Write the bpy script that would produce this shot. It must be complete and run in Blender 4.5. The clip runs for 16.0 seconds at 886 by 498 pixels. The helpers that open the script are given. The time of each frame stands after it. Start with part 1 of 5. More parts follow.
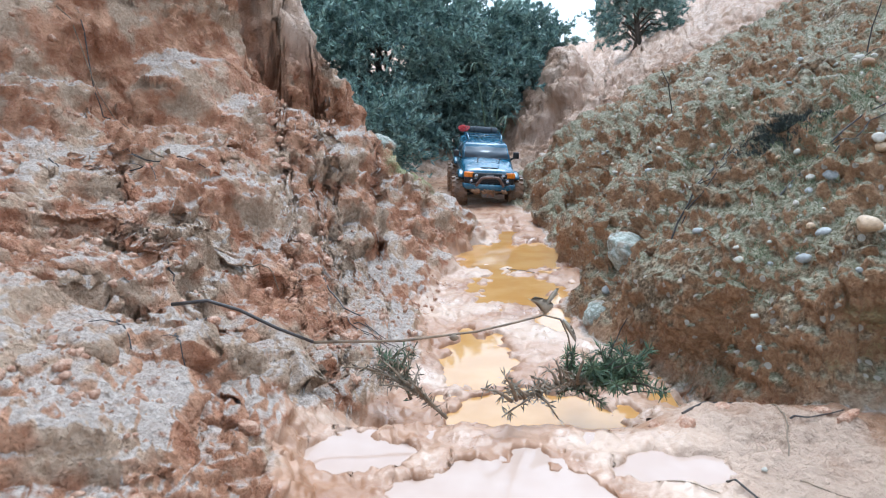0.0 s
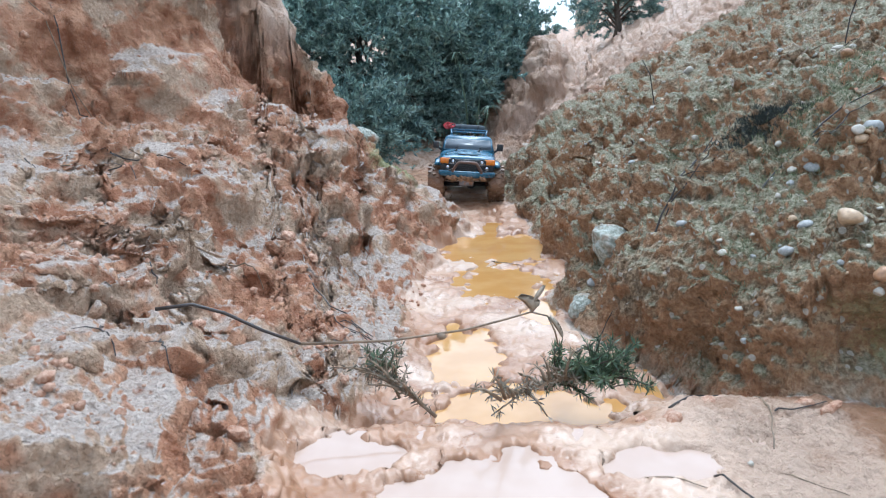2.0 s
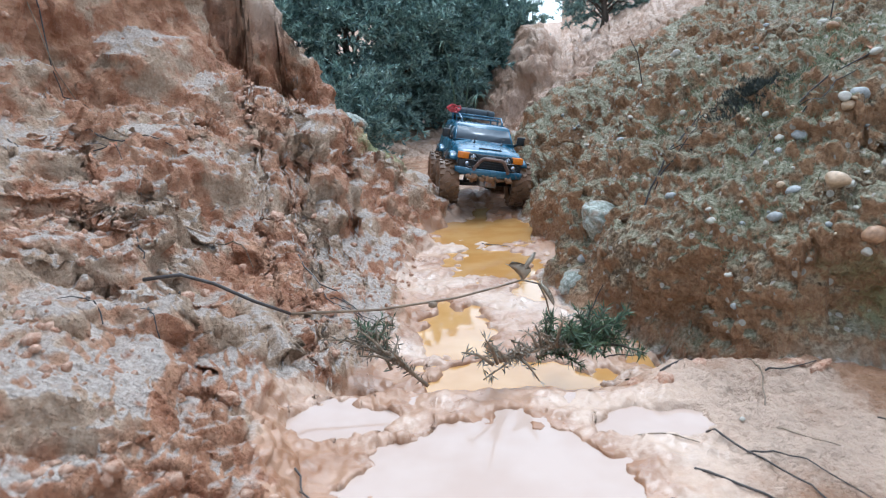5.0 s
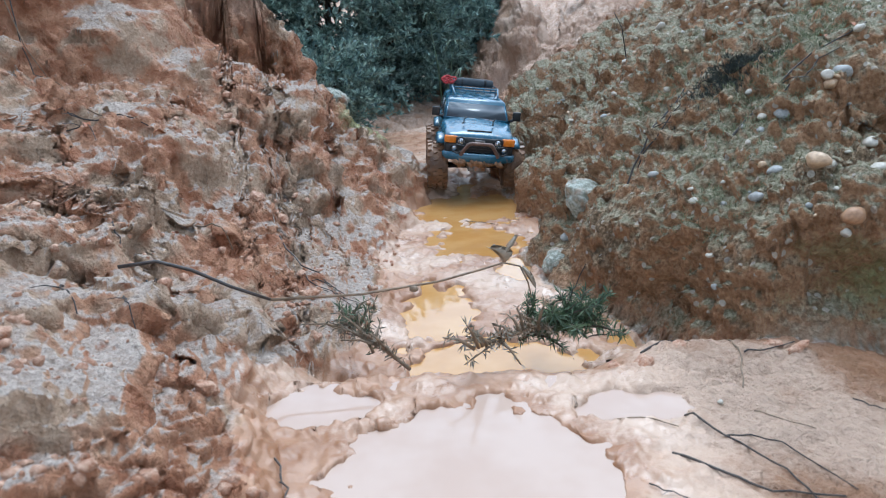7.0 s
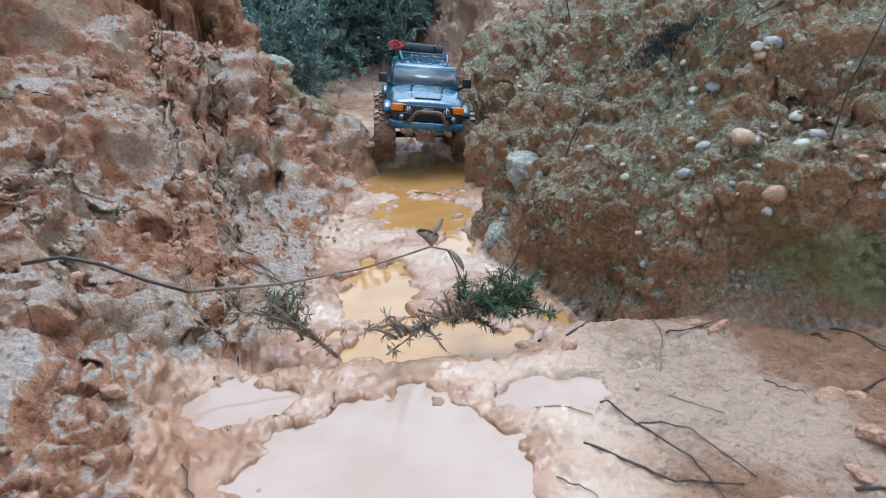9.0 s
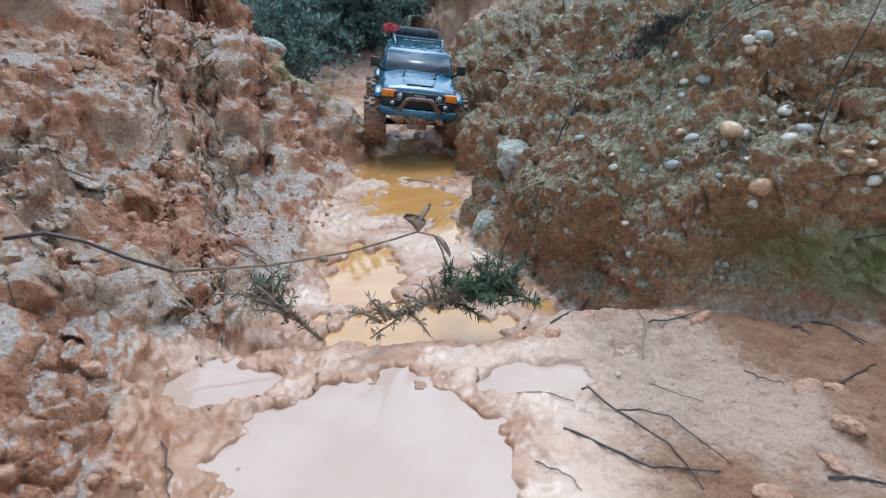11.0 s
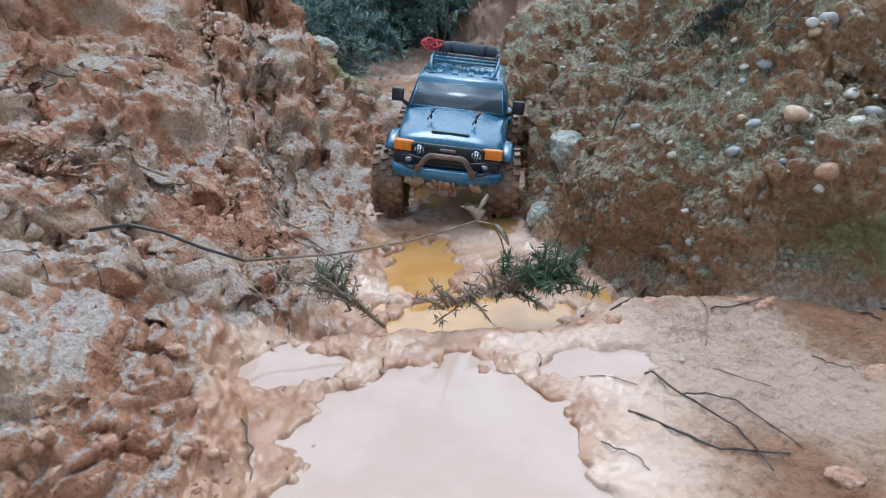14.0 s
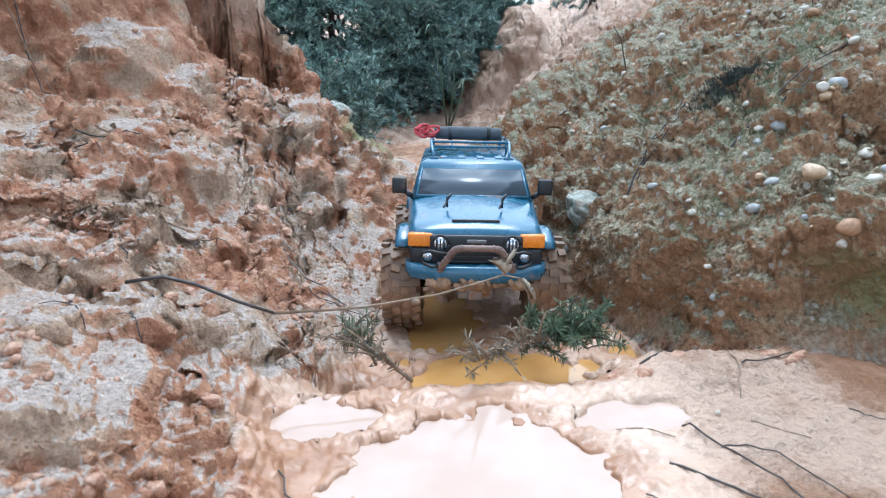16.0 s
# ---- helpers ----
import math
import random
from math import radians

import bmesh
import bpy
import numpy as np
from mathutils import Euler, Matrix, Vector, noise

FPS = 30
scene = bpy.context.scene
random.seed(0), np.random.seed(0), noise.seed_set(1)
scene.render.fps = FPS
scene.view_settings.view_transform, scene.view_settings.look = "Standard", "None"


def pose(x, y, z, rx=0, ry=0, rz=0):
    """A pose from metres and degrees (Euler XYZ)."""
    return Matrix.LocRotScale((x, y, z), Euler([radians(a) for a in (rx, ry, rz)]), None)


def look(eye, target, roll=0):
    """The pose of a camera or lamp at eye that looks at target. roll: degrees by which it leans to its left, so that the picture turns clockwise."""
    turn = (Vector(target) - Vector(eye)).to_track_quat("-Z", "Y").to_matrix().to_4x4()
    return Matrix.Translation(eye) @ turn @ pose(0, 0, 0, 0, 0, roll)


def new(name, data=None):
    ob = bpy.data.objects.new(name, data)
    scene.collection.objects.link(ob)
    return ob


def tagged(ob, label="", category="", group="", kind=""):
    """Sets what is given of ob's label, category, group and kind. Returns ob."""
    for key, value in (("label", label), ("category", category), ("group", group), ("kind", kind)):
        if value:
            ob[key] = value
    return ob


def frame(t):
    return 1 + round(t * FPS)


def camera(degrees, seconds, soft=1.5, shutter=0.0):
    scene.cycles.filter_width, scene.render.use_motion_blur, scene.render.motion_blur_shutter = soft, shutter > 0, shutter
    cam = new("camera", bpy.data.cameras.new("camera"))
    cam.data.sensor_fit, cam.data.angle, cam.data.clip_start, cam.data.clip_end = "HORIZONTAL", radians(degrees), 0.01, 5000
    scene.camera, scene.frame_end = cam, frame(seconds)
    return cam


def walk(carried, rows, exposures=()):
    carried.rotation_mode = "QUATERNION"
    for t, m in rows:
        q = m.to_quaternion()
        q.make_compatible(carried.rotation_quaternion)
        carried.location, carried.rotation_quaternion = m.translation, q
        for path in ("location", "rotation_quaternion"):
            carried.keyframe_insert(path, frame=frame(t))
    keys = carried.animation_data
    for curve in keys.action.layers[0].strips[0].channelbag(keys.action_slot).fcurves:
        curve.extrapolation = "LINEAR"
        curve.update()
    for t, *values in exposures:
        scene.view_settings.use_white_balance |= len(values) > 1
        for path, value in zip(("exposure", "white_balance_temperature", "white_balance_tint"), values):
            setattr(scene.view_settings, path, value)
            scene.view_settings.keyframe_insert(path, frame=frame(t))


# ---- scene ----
cam = camera(68.7, 16.0, soft=1.1)
cam.data.dof.use_dof, cam.data.dof.focus_distance, cam.data.dof.aperture_fstop = True, 0.95, 14.0
PATH = [
    (0, (0.085, 0.125, 0.364), (-0.09, 2.073, -0.056), -1.8),
    (0.5, (0.084, 0.128, 0.366), (-0.067, 2.074, -0.07), -1.5),
    (1, (0.081, 0.128, 0.368), (-0.049, 2.073, -0.08), -1.2),
    (1.5, (0.08, 0.128, 0.371), (-0.043, 2.072, -0.081), -1.4),
    (2, (0.082, 0.129, 0.374), (-0.043, 2.073, -0.081), -2.4),
    (2.5, (0.077, 0.129, 0.376), (-0.059, 2.07, -0.087), -2.1),
    (3, (0.08, 0.135, 0.387), (-0.049, 2.075, -0.079), -2.5),
    (3.2, (0.076, 0.132, 0.389), (-0.048, 2.073, -0.077), -2.0),
    (5.3, (0.081, 0.125, 0.342), (-0.012, 2.067, -0.129), -3.0),
    (5.5, (0.079, 0.125, 0.343), (-0.01, 2.065, -0.132), -2.7),
    (6, (0.079, 0.128, 0.35), (-0.004, 2.064, -0.144), -2.9),
    (6.5, (0.081, 0.132, 0.354), (0.009, 2.063, -0.16), -2.5),
    (7, (0.087, 0.134, 0.354), (0.03, 2.056, -0.199), -3.1),
    (7.5, (0.106, 0.143, 0.368), (0.068, 2.056, -0.212), -3.8),
    (8, (0.121, 0.149, 0.374), (0.119, 2.049, -0.248), -4.1),
    (8.2, (0.135, 0.153, 0.372), (0.148, 2.048, -0.269), -4.3),
    (10.5, (0.134, 0.155, 0.375), (0.19, 2.03, -0.318), -2.2),
    (11, (0.139, 0.153, 0.368), (0.196, 2.023, -0.338), -2.0),
    (11.5, (0.142, 0.152, 0.367), (0.209, 2.013, -0.365), -2.1),
    (12, (0.134, 0.148, 0.367), (0.177, 2.007, -0.37), -2.4),
    (12.5, (0.132, 0.148, 0.369), (0.148, 2.009, -0.364), -3.1),
    (13, (0.132, 0.146, 0.365), (0.132, 2.004, -0.375), -2.9),
    (13.5, (0.125, 0.138, 0.366), (0.096, 1.995, -0.376), -3.4),
    (14, (0.123, 0.138, 0.366), (0.041, 2.006, -0.345), -3.9),
    (14.5, (0.112, 0.138, 0.376), (0.002, 2.061, -0.163), -3.6),
    (15, (0.071, 0.118, 0.363), (-0.016, 2.071, -0.06), -2.9),
    (15.5, (0.082, 0.122, 0.361), (0.007, 2.063, -0.115), -3.0),
    (16, (0.092, 0.125, 0.361), (0.021, 2.053, -0.164), -3.6),
]
walk(cam, [(t, look(eye, target, roll)) for t, eye, target, roll in PATH], exposures=[(0, 0.90, 5330, 3), (3, 0.86, 5330, 3), (5.5, 0.72, 5330, 3), (8, 0.60, 5330, 3), (11.5, 0.53, 5330, 3), (14, 0.53, 5330, 3), (14.7, 0.80, 5330, 3), (16, 1.03, 5330, 3)])

# ---- light ----
world = bpy.data.worlds.new("world")
scene.world = world
world.use_nodes = True
wn, wl = world.node_tree.nodes, world.node_tree.links
wn.clear()
sky = wn.new("ShaderNodeTexSky")
sky.sky_type, sky.sun_disc = "NISHITA", False
sky.sun_elevation, sky.sun_rotation = radians(66), radians(8)
sky.air_density, sky.dust_density, sky.ozone_density = 1.0, 2.0, 1.0
overcast = wn.new("ShaderNodeHueSaturation")
overcast.inputs["Saturation"].default_value, overcast.inputs["Value"].default_value = 0.3, 1.5
wbg = wn.new("ShaderNodeBackground")
wbg.inputs["Strength"].default_value = 0.15
wout = wn.new("ShaderNodeOutputWorld")
wl.new(sky.outputs[0], overcast.inputs["Color"])
wl.new(overcast.outputs[0], wbg.inputs["Color"])
wl.new(wbg.outputs[0], wout.inputs["Surface"])

sun_data = bpy.data.lights.new("sun", "SUN")
sun_data.energy, sun_data.angle, sun_data.color = 0.8, radians(30), (1.0, 0.99, 0.97)
sun = new("sun", sun_data)
sun.matrix_basis = look((0.25, 1.76, 4.0), (0, 0, 0))


# ---- vector noise ----
def hash3(i, j, k, seed):
    i, j, k = (v.astype(np.int32).view(np.uint32) for v in (i, j, k))
    h = i * np.uint32(374761393) + j * np.uint32(668265263) + k * np.uint32(2147483647) + np.uint32(seed * 974711)
    h = (h ^ (h >> np.uint32(13))) * np.uint32(1274126177)
    h = (h ^ (h >> np.uint32(16))) * np.uint32(2246822519)
    return ((h ^ (h >> np.uint32(15))) & np.uint32(0xFFFFFF)).astype(np.float32) / np.float32(0xFFFFFF)


def vnoise(p, scale, seed=0):
    """Value noise of points p (n, 3), about -1 to 1."""
    q = (p * scale).astype(np.float32)
    f = np.floor(q)
    u = q - f
    u = u * u * u * (u * (u * 6 - 15) + 10)
    i, j, k = f[:, 0], f[:, 1], f[:, 2]
    total = 0
    for a in (0, 1):
        wa = u[:, 0] if a else 1 - u[:, 0]
        for b in (0, 1):
            wb = u[:, 1] if b else 1 - u[:, 1]
            for c in (0, 1):
                wc = u[:, 2] if c else 1 - u[:, 2]
                total = total + wa * wb * wc * hash3(i + a, j + b, k + c, seed)
    return total * 2 - 1


def fbm(p, scale, octaves, seed=0, gain=0.5):
    out, amp = 0, 1.0
    for o in range(octaves):
        out = out + amp * vnoise(p + 7.3 * o, scale * 2.03 ** o, seed + o)
        amp *= gain
    return out


def shards(p, scale, seed=0, tilt=1.2):
    """Broken, tilted plates: each cell has its own level and slope. About -1 to 1; and 0 in the cracks to 1 inside."""
    q = p * scale
    f = np.floor(q)
    best, second = np.full(len(p), 9.0), np.full(len(p), 9.0)
    cell, off = np.zeros((len(p), 3)), np.zeros((len(p), 3))
    for a in (-1, 0, 1):
        for b in (-1, 0, 1):
            for c in (-1, 0, 1):
                i, j, k = f[:, 0] + a, f[:, 1] + b, f[:, 2] + c
                ox, oy, oz = i + hash3(i, j, k, seed) - q[:, 0], j + hash3(i, j, k, seed + 1) - q[:, 1], k + hash3(i, j, k, seed + 2) - q[:, 2]
                d = ox * ox + oy * oy + oz * oz
                near = d < best
                second = np.where(near, best, np.minimum(second, d))
                best = np.where(near, d, best)
                cell[near] = np.stack([i, j, k], 1)[near]
                off[near] = np.stack([ox, oy, oz], 1)[near]
    i, j, k = cell.T
    level = hash3(i, j, k, seed + 5) * 2 - 1
    slope = sum((hash3(i, j, k, seed + 6 + n) * 2 - 1) * off[:, n] for n in range(3))
    return level + tilt * slope, smooth(0.0, 0.22, np.sqrt(second) - np.sqrt(best))


def smooth(a, b, x):
    t = np.clip((x - a) / (b - a), 0, 1)
    return t * t * (3 - 2 * t)


# ---- the lie of the land ----
# foot of each bank, from the near end to the far end
RIGHT_FOOT = [(2.6, -0.6), (1.1, 0.42), (0.62, 0.66), (0.53, 0.72), (0.41, 0.765), (0.345, 0.85), (0.30, 0.95), (0.235, 1.12), (0.205, 1.3), (0.25, 1.6), (0.235, 2.05), (0.16, 2.5), (0.20, 3.2), (0.6, 6.0), (2.0, 14.0)]
RIGHT_S = [0.0, 0.03, 0.06, 0.12, 0.25, 0.45, 0.8, 2.0, 8.0]
RIGHT_Z = [
    (0, [0, 0.13, 0.17, 0.22, 0.32, 0.42, 0.56, 0.9, 1.6]),
    (4, [0, 0.15, 0.19, 0.235, 0.32, 0.42, 0.58, 1.0, 1.8]),
    (6, [0, 0.14, 0.185, 0.225, 0.33, 0.42, 0.56, 1.0, 1.8]),
    (7.4, [0, 0.085, 0.115, 0.20, 0.33, 0.43, 0.57, 1.0, 1.8]),
    (8, [0, 0.11, 0.16, 0.22, 0.34, 0.44, 0.58, 1.0, 1.8]),
    (10, [0, 0.07, 0.12, 0.18, 0.29, 0.42, 0.58, 1.0, 1.9]),
    (11, [0, 0.05, 0.09, 0.15, 0.25, 0.38, 0.57, 1.0, 2.0]),
    (12, [0, 0.04, 0.08, 0.13, 0.22, 0.33, 0.50, 0.95, 2.0]),
    (14, [0, 0.05, 0.10, 0.16, 0.30, 0.5, 0.8, 1.6, 4.0]),
]
LEFT_FOOT = [(-2.2, -0.8), (-0.5, 0.1), (-0.03, 0.42), (-0.06, 0.56), (-0.095, 0.67), (-0.05, 0.80), (-0.02, 1.0), (-0.04, 1.25), (-0.03, 1.5), (0.0, 1.75), (0.06, 1.98), (-0.10, 2.12), (-0.62, 2.42), (-1.0, 4.2), (-1.6, 14.0)]
LEFT_S = [0.0, 0.06, 0.12, 0.22, 0.27, 0.33, 0.45, 0.6, 0.72, 2.0, 8.0]
LEFT_Z = [
    (0, [0, 0.05, 0.11, 0.16, 0.18, 0.20, 0.22, 0.28, 0.4, 0.9, 1.6]),
    (2, [0, 0.07, 0.12, 0.17, 0.185, 0.20, 0.22, 0.28, 0.4, 0.9, 1.6]),
    (3, [0, 0.065, 0.11, 0.15, 0.165, 0.18, 0.22, 0.28, 0.4, 0.9, 1.6]),
    (5, [0, 0.045, 0.08, 0.14, 0.17, 0.22, 0.25, 0.31, 0.38, 1.1, 1.8]),
    (6, [0, 0.03, 0.05, 0.10, 0.14, 0.26, 0.285, 0.31, 0.36, 1.2, 1.8]),
    (7, [0, 0.035, 0.08, 0.17, 0.20, 0.28, 0.31, 0.40, 0.70, 1.3, 1.9]),
    (7.6, [0, 0.05, 0.13, 0.27, 0.315, 0.335, 0.38, 0.48, 0.9, 1.4, 1.9]),
    (8, [0, 0.05, 0.12, 0.26, 0.31, 0.37, 0.40, 0.55, 1.0, 1.4, 1.9]),
    (9, [0, 0.10, 0.19, 0.28, 0.295, 0.31, 0.40, 0.85, 1.0, 1.4, 1.9]),
    (10, [0, 0.08, 0.13, 0.20, 0.23, 0.26, 0.31, 0.36, 0.42, 1.4, 1.9]),
    (11, [0, 0.08, 0.12, 0.18, 0.21, 0.24, 0.36, 0.8, 1.0, 1.4, 1.9]),
    (12, [0, 0.30, 0.80, 0.95, 0.97, 1.0, 1.05, 1.1, 1.15, 1.4, 1.9]),
    (13, [0, 0.03, 0.06, 0.12, 0.16, 0.2, 0.3, 0.4, 0.5, 1.0, 2.2]),
    (14, [0, 0.03, 0.06, 0.12, 0.16, 0.2, 0.3, 0.4, 0.5, 1.2, 3.0]),
]


def along(x, y, line):
    """Distance from a foot line (positive on its right hand side, going from near to far) and the place along it, in corners."""
    ds, us, best, side = [], [], np.full(len(x), 1e9), np.zeros(len(x))
    for n, ((ax, ay), (bx, by)) in enumerate(zip(line, line[1:])):
        dx, dy = bx - ax, by - ay
        u = np.clip(((x - ax) * dx + (y - ay) * dy) / (dx * dx + dy * dy), 0, 1)
        d = np.hypot(x - ax - u * dx, y - ay - u * dy)
        cross = (dx * (y - ay) - dy * (x - ax)) / math.hypot(dx, dy)
        # a corner belongs to the segment that faces the point more squarely
        near = (d < best - 1e-7) | ((d < best + 1e-7) & (np.abs(cross) > np.abs(side)))
        best, side = np.where(near, d, best), np.where(near, -cross, side)
        ds.append(d)
        us.append(n + u)
    w = [np.exp(-(d - best) / (0.02 + 0.22 * best)) for d in ds]
    return best * np.sign(side), sum(a * b for a, b in zip(w, us)) / sum(w)


def bank(s, place, stations, table):
    """Height over the foot, s metres into the bank."""
    keys = [k for k, _ in table]
    rows = np.array([[r[i] for _, r in table] for i in range(len(stations))])
    heights = np.array([np.interp(place, keys, row) for row in rows])
    n = np.clip(np.searchsorted(stations, s, side="right") - 1, 0, len(stations) - 2)
    st = np.array(stations)
    u = np.clip((s - st[n]) / (st[n + 1] - st[n]), 0, 1)
    cols = np.arange(len(s))
    return np.where(s > 0, heights[n, cols] * (1 - u) + heights[n + 1, cols] * u, 0)


POOLS = [  # x, y, half width, half length, depth: the hollows that hold water
    (0.05, 1.03, 0.050, 0.115, 0.022), (0.115, 0.86, 0.09, 0.060, 0.03), (0.17, 0.84, 0.065, 0.05, 0.03), (0.12, 1.40, 0.085, 0.12, 0.02), (0.175, 1.22, 0.025, 0.07, 0.018),
    (0.11, 1.72, 0.13, 0.17, 0.022), (0.105, 2.05, 0.03, 0.22, 0.018), (0.092, 0.555, 0.088, 0.085, 0.03), (0.095, 0.44, 0.095, 0.13, 0.03), (-0.045, 0.655, 0.045, 0.035, 0.018), (0.225, 0.635, 0.05, 0.025, 0.014),
]


def floor_height(x, y):
    """The bottom of the gully: a muddy shelf near by, a dam of mud, then the wet rut that climbs slowly away."""
    z = np.interp(y, [0.0, 0.60, 0.66, 0.70, 0.76, 0.80, 1.6, 1.9, 2.3, 2.6, 3.5, 6, 14, 40], [0.0625, 0.063, 0.0640, 0.063, 0.03, 0.006, 0.005, 0.006, 0.022, 0.03, 0.10, 0.25, 1.2, 4.0])
    shelf = np.interp(y, [0.70, 0.86], [1, 0])
    right = smooth(0.20, 0.30, x) * shelf
    z = z * (1 - right) + (0.066 + 0.02 * smooth(0.62, 0.85, y)) * right
    return z


def ground_height(x, y):
    p = np.stack([x, y, x * 0], 1)
    wob = fbm(p, 9, 3, 11) * 0.018 * np.clip(y, 0.3, 2.5)
    wob2 = fbm(p, 9, 3, 31) * 0.018 * np.clip(y, 0.3, 2.5)
    z = floor_height(x, y)
    edge = fbm(p, 38, 3, 5)
    for px, py, hw, hl, depth in POOLS:
        d = np.sqrt(((x - px) / hw) ** 2 + ((y - py) / hl) ** 2) + 0.34 * edge
        z = z - depth * smooth(1.25, 0.6, d)
    # ribs and runnels in the mossy bank
    ribs = 0.055 * vnoise(p, 4.2, 12) * smooth(1.0, 1.5, y)
    rs, ra = along(x + wob + ribs, y + wob2 * 0.5, RIGHT_FOOT)
    ls, la = along(x + wob2, y + wob * 0.5, LEFT_FOOT)
    rise_r, rise_l = bank(rs, ra, RIGHT_S, RIGHT_Z), bank(-ls, la, LEFT_S, LEFT_Z)
    # the clay breaks off in ledges: flat tops and short steep faces
    shift = 0.05 * vnoise(p, 5, 81) + 0.022 * vnoise(p, 16, 82) + 0.008 * vnoise(p, 45, 83)
    for h, k in ((0.055, 0.75), (0.021, 0.6)):
        u = (rise_l + shift) / h
        u = u - np.floor(u)
        rise_l = rise_l + (0.75 - 0.45 * smooth(1.2, 1.4, y)) * 1.3 * k * h * (smooth(0.5, 0.98, u) - u) * smooth(0.02, 0.08, rise_l) * (1 - smooth(0.36, 0.45, rise_l))
        u = (rise_r + shift * 1.3) / h
        u = u - np.floor(u)
        rise_r = rise_r + 0.45 * k * h * (smooth(0.5, 0.98, u) - u) * smooth(0.04, 0.12, rise_r)
        shift = shift * 0.5 + 0.013
    z = z + rise_r + rise_l
    # the mound of earth at the gully's bend
    mound = 0.54 * smooth(0.06, 0.48, x + wob) * smooth(3.2, 4.0, y + wob2 * 2) * (1 - smooth(0.5, 0.8, x)) * (1 - smooth(4.6, 5.4, y))
    z = np.where(mound > 0.01, np.maximum(z, floor_height(x, y) + mound), z)
    return z, rs, -ls, rise_l


# ---- materials ----
class Nodes:
    """A small helper round a material's node tree."""

    def __init__(self, name):
        self.mat = bpy.data.materials.new(name)
        self.mat.use_nodes = True
        self.tree = self.mat.node_tree
        self.bsdf = self.tree.nodes["Principled BSDF"]

    def add(self, kind, values=(), **props):
        node = self.tree.nodes.new(kind)
        for key, value in props.items():
            setattr(node, key, value)
        for key, value in dict(values).items():
            if hasattr(value, "is_output"):
                self.tree.links.new(value, node.inputs[key])
            else:
                node.inputs[key].default_value = value
        return node

    def set(self, **values):
        for key, value in values.items():
            socket = self.bsdf.inputs[key.replace("_", " ")]
            if hasattr(value, "is_output"):
                self.tree.links.new(value, socket)
            else:
                socket.default_value = value

    def where(self, scale=(1, 1, 1), own=False):
        co = self.add("ShaderNodeTexCoord").outputs["Object"] if own else self.add("ShaderNodeNewGeometry").outputs["Position"]
        return self.add("ShaderNodeMapping", {"Vector": co, "Scale": scale}).outputs[0]

    def noise(self, co, scale, detail=4, rough=0.55):
        return self.add("ShaderNodeTexNoise", {"Vector": co, "Scale": scale, "Detail": detail, "Roughness": rough}).outputs["Fac"]

    def ramp(self, fac, lo, hi, a=0.0, b=1.0):
        return self.add("ShaderNodeMapRange", {"Value": fac, "From Min": lo, "From Max": hi, "To Min": a, "To Max": b}, interpolation_type="SMOOTHSTEP").outputs[0]

    def mix(self, fac, a, b, mode="MIX"):
        node = self.add("ShaderNodeMix", data_type="RGBA", blend_type=mode)
        for slot, value in ((0, fac), (6, a), (7, b)):
            if hasattr(value, "is_output"):
                self.tree.links.new(value, node.inputs[slot])
            else:
                node.inputs[slot].default_value = (*value, 1) if slot > 0 and len(value) == 3 else value
        return node.outputs[2]

    def calc(self, op, a, b):
        return self.add("ShaderNodeMath", {0: a, 1: b}, operation=op).outputs[0]

    def bump(self, height, strength, distance, under=None):
        values = {"Height": height, "Strength": strength, "Distance": distance}
        if under is not None:
            values["Normal"] = under
        return self.add("ShaderNodeBump", values).outputs[0]


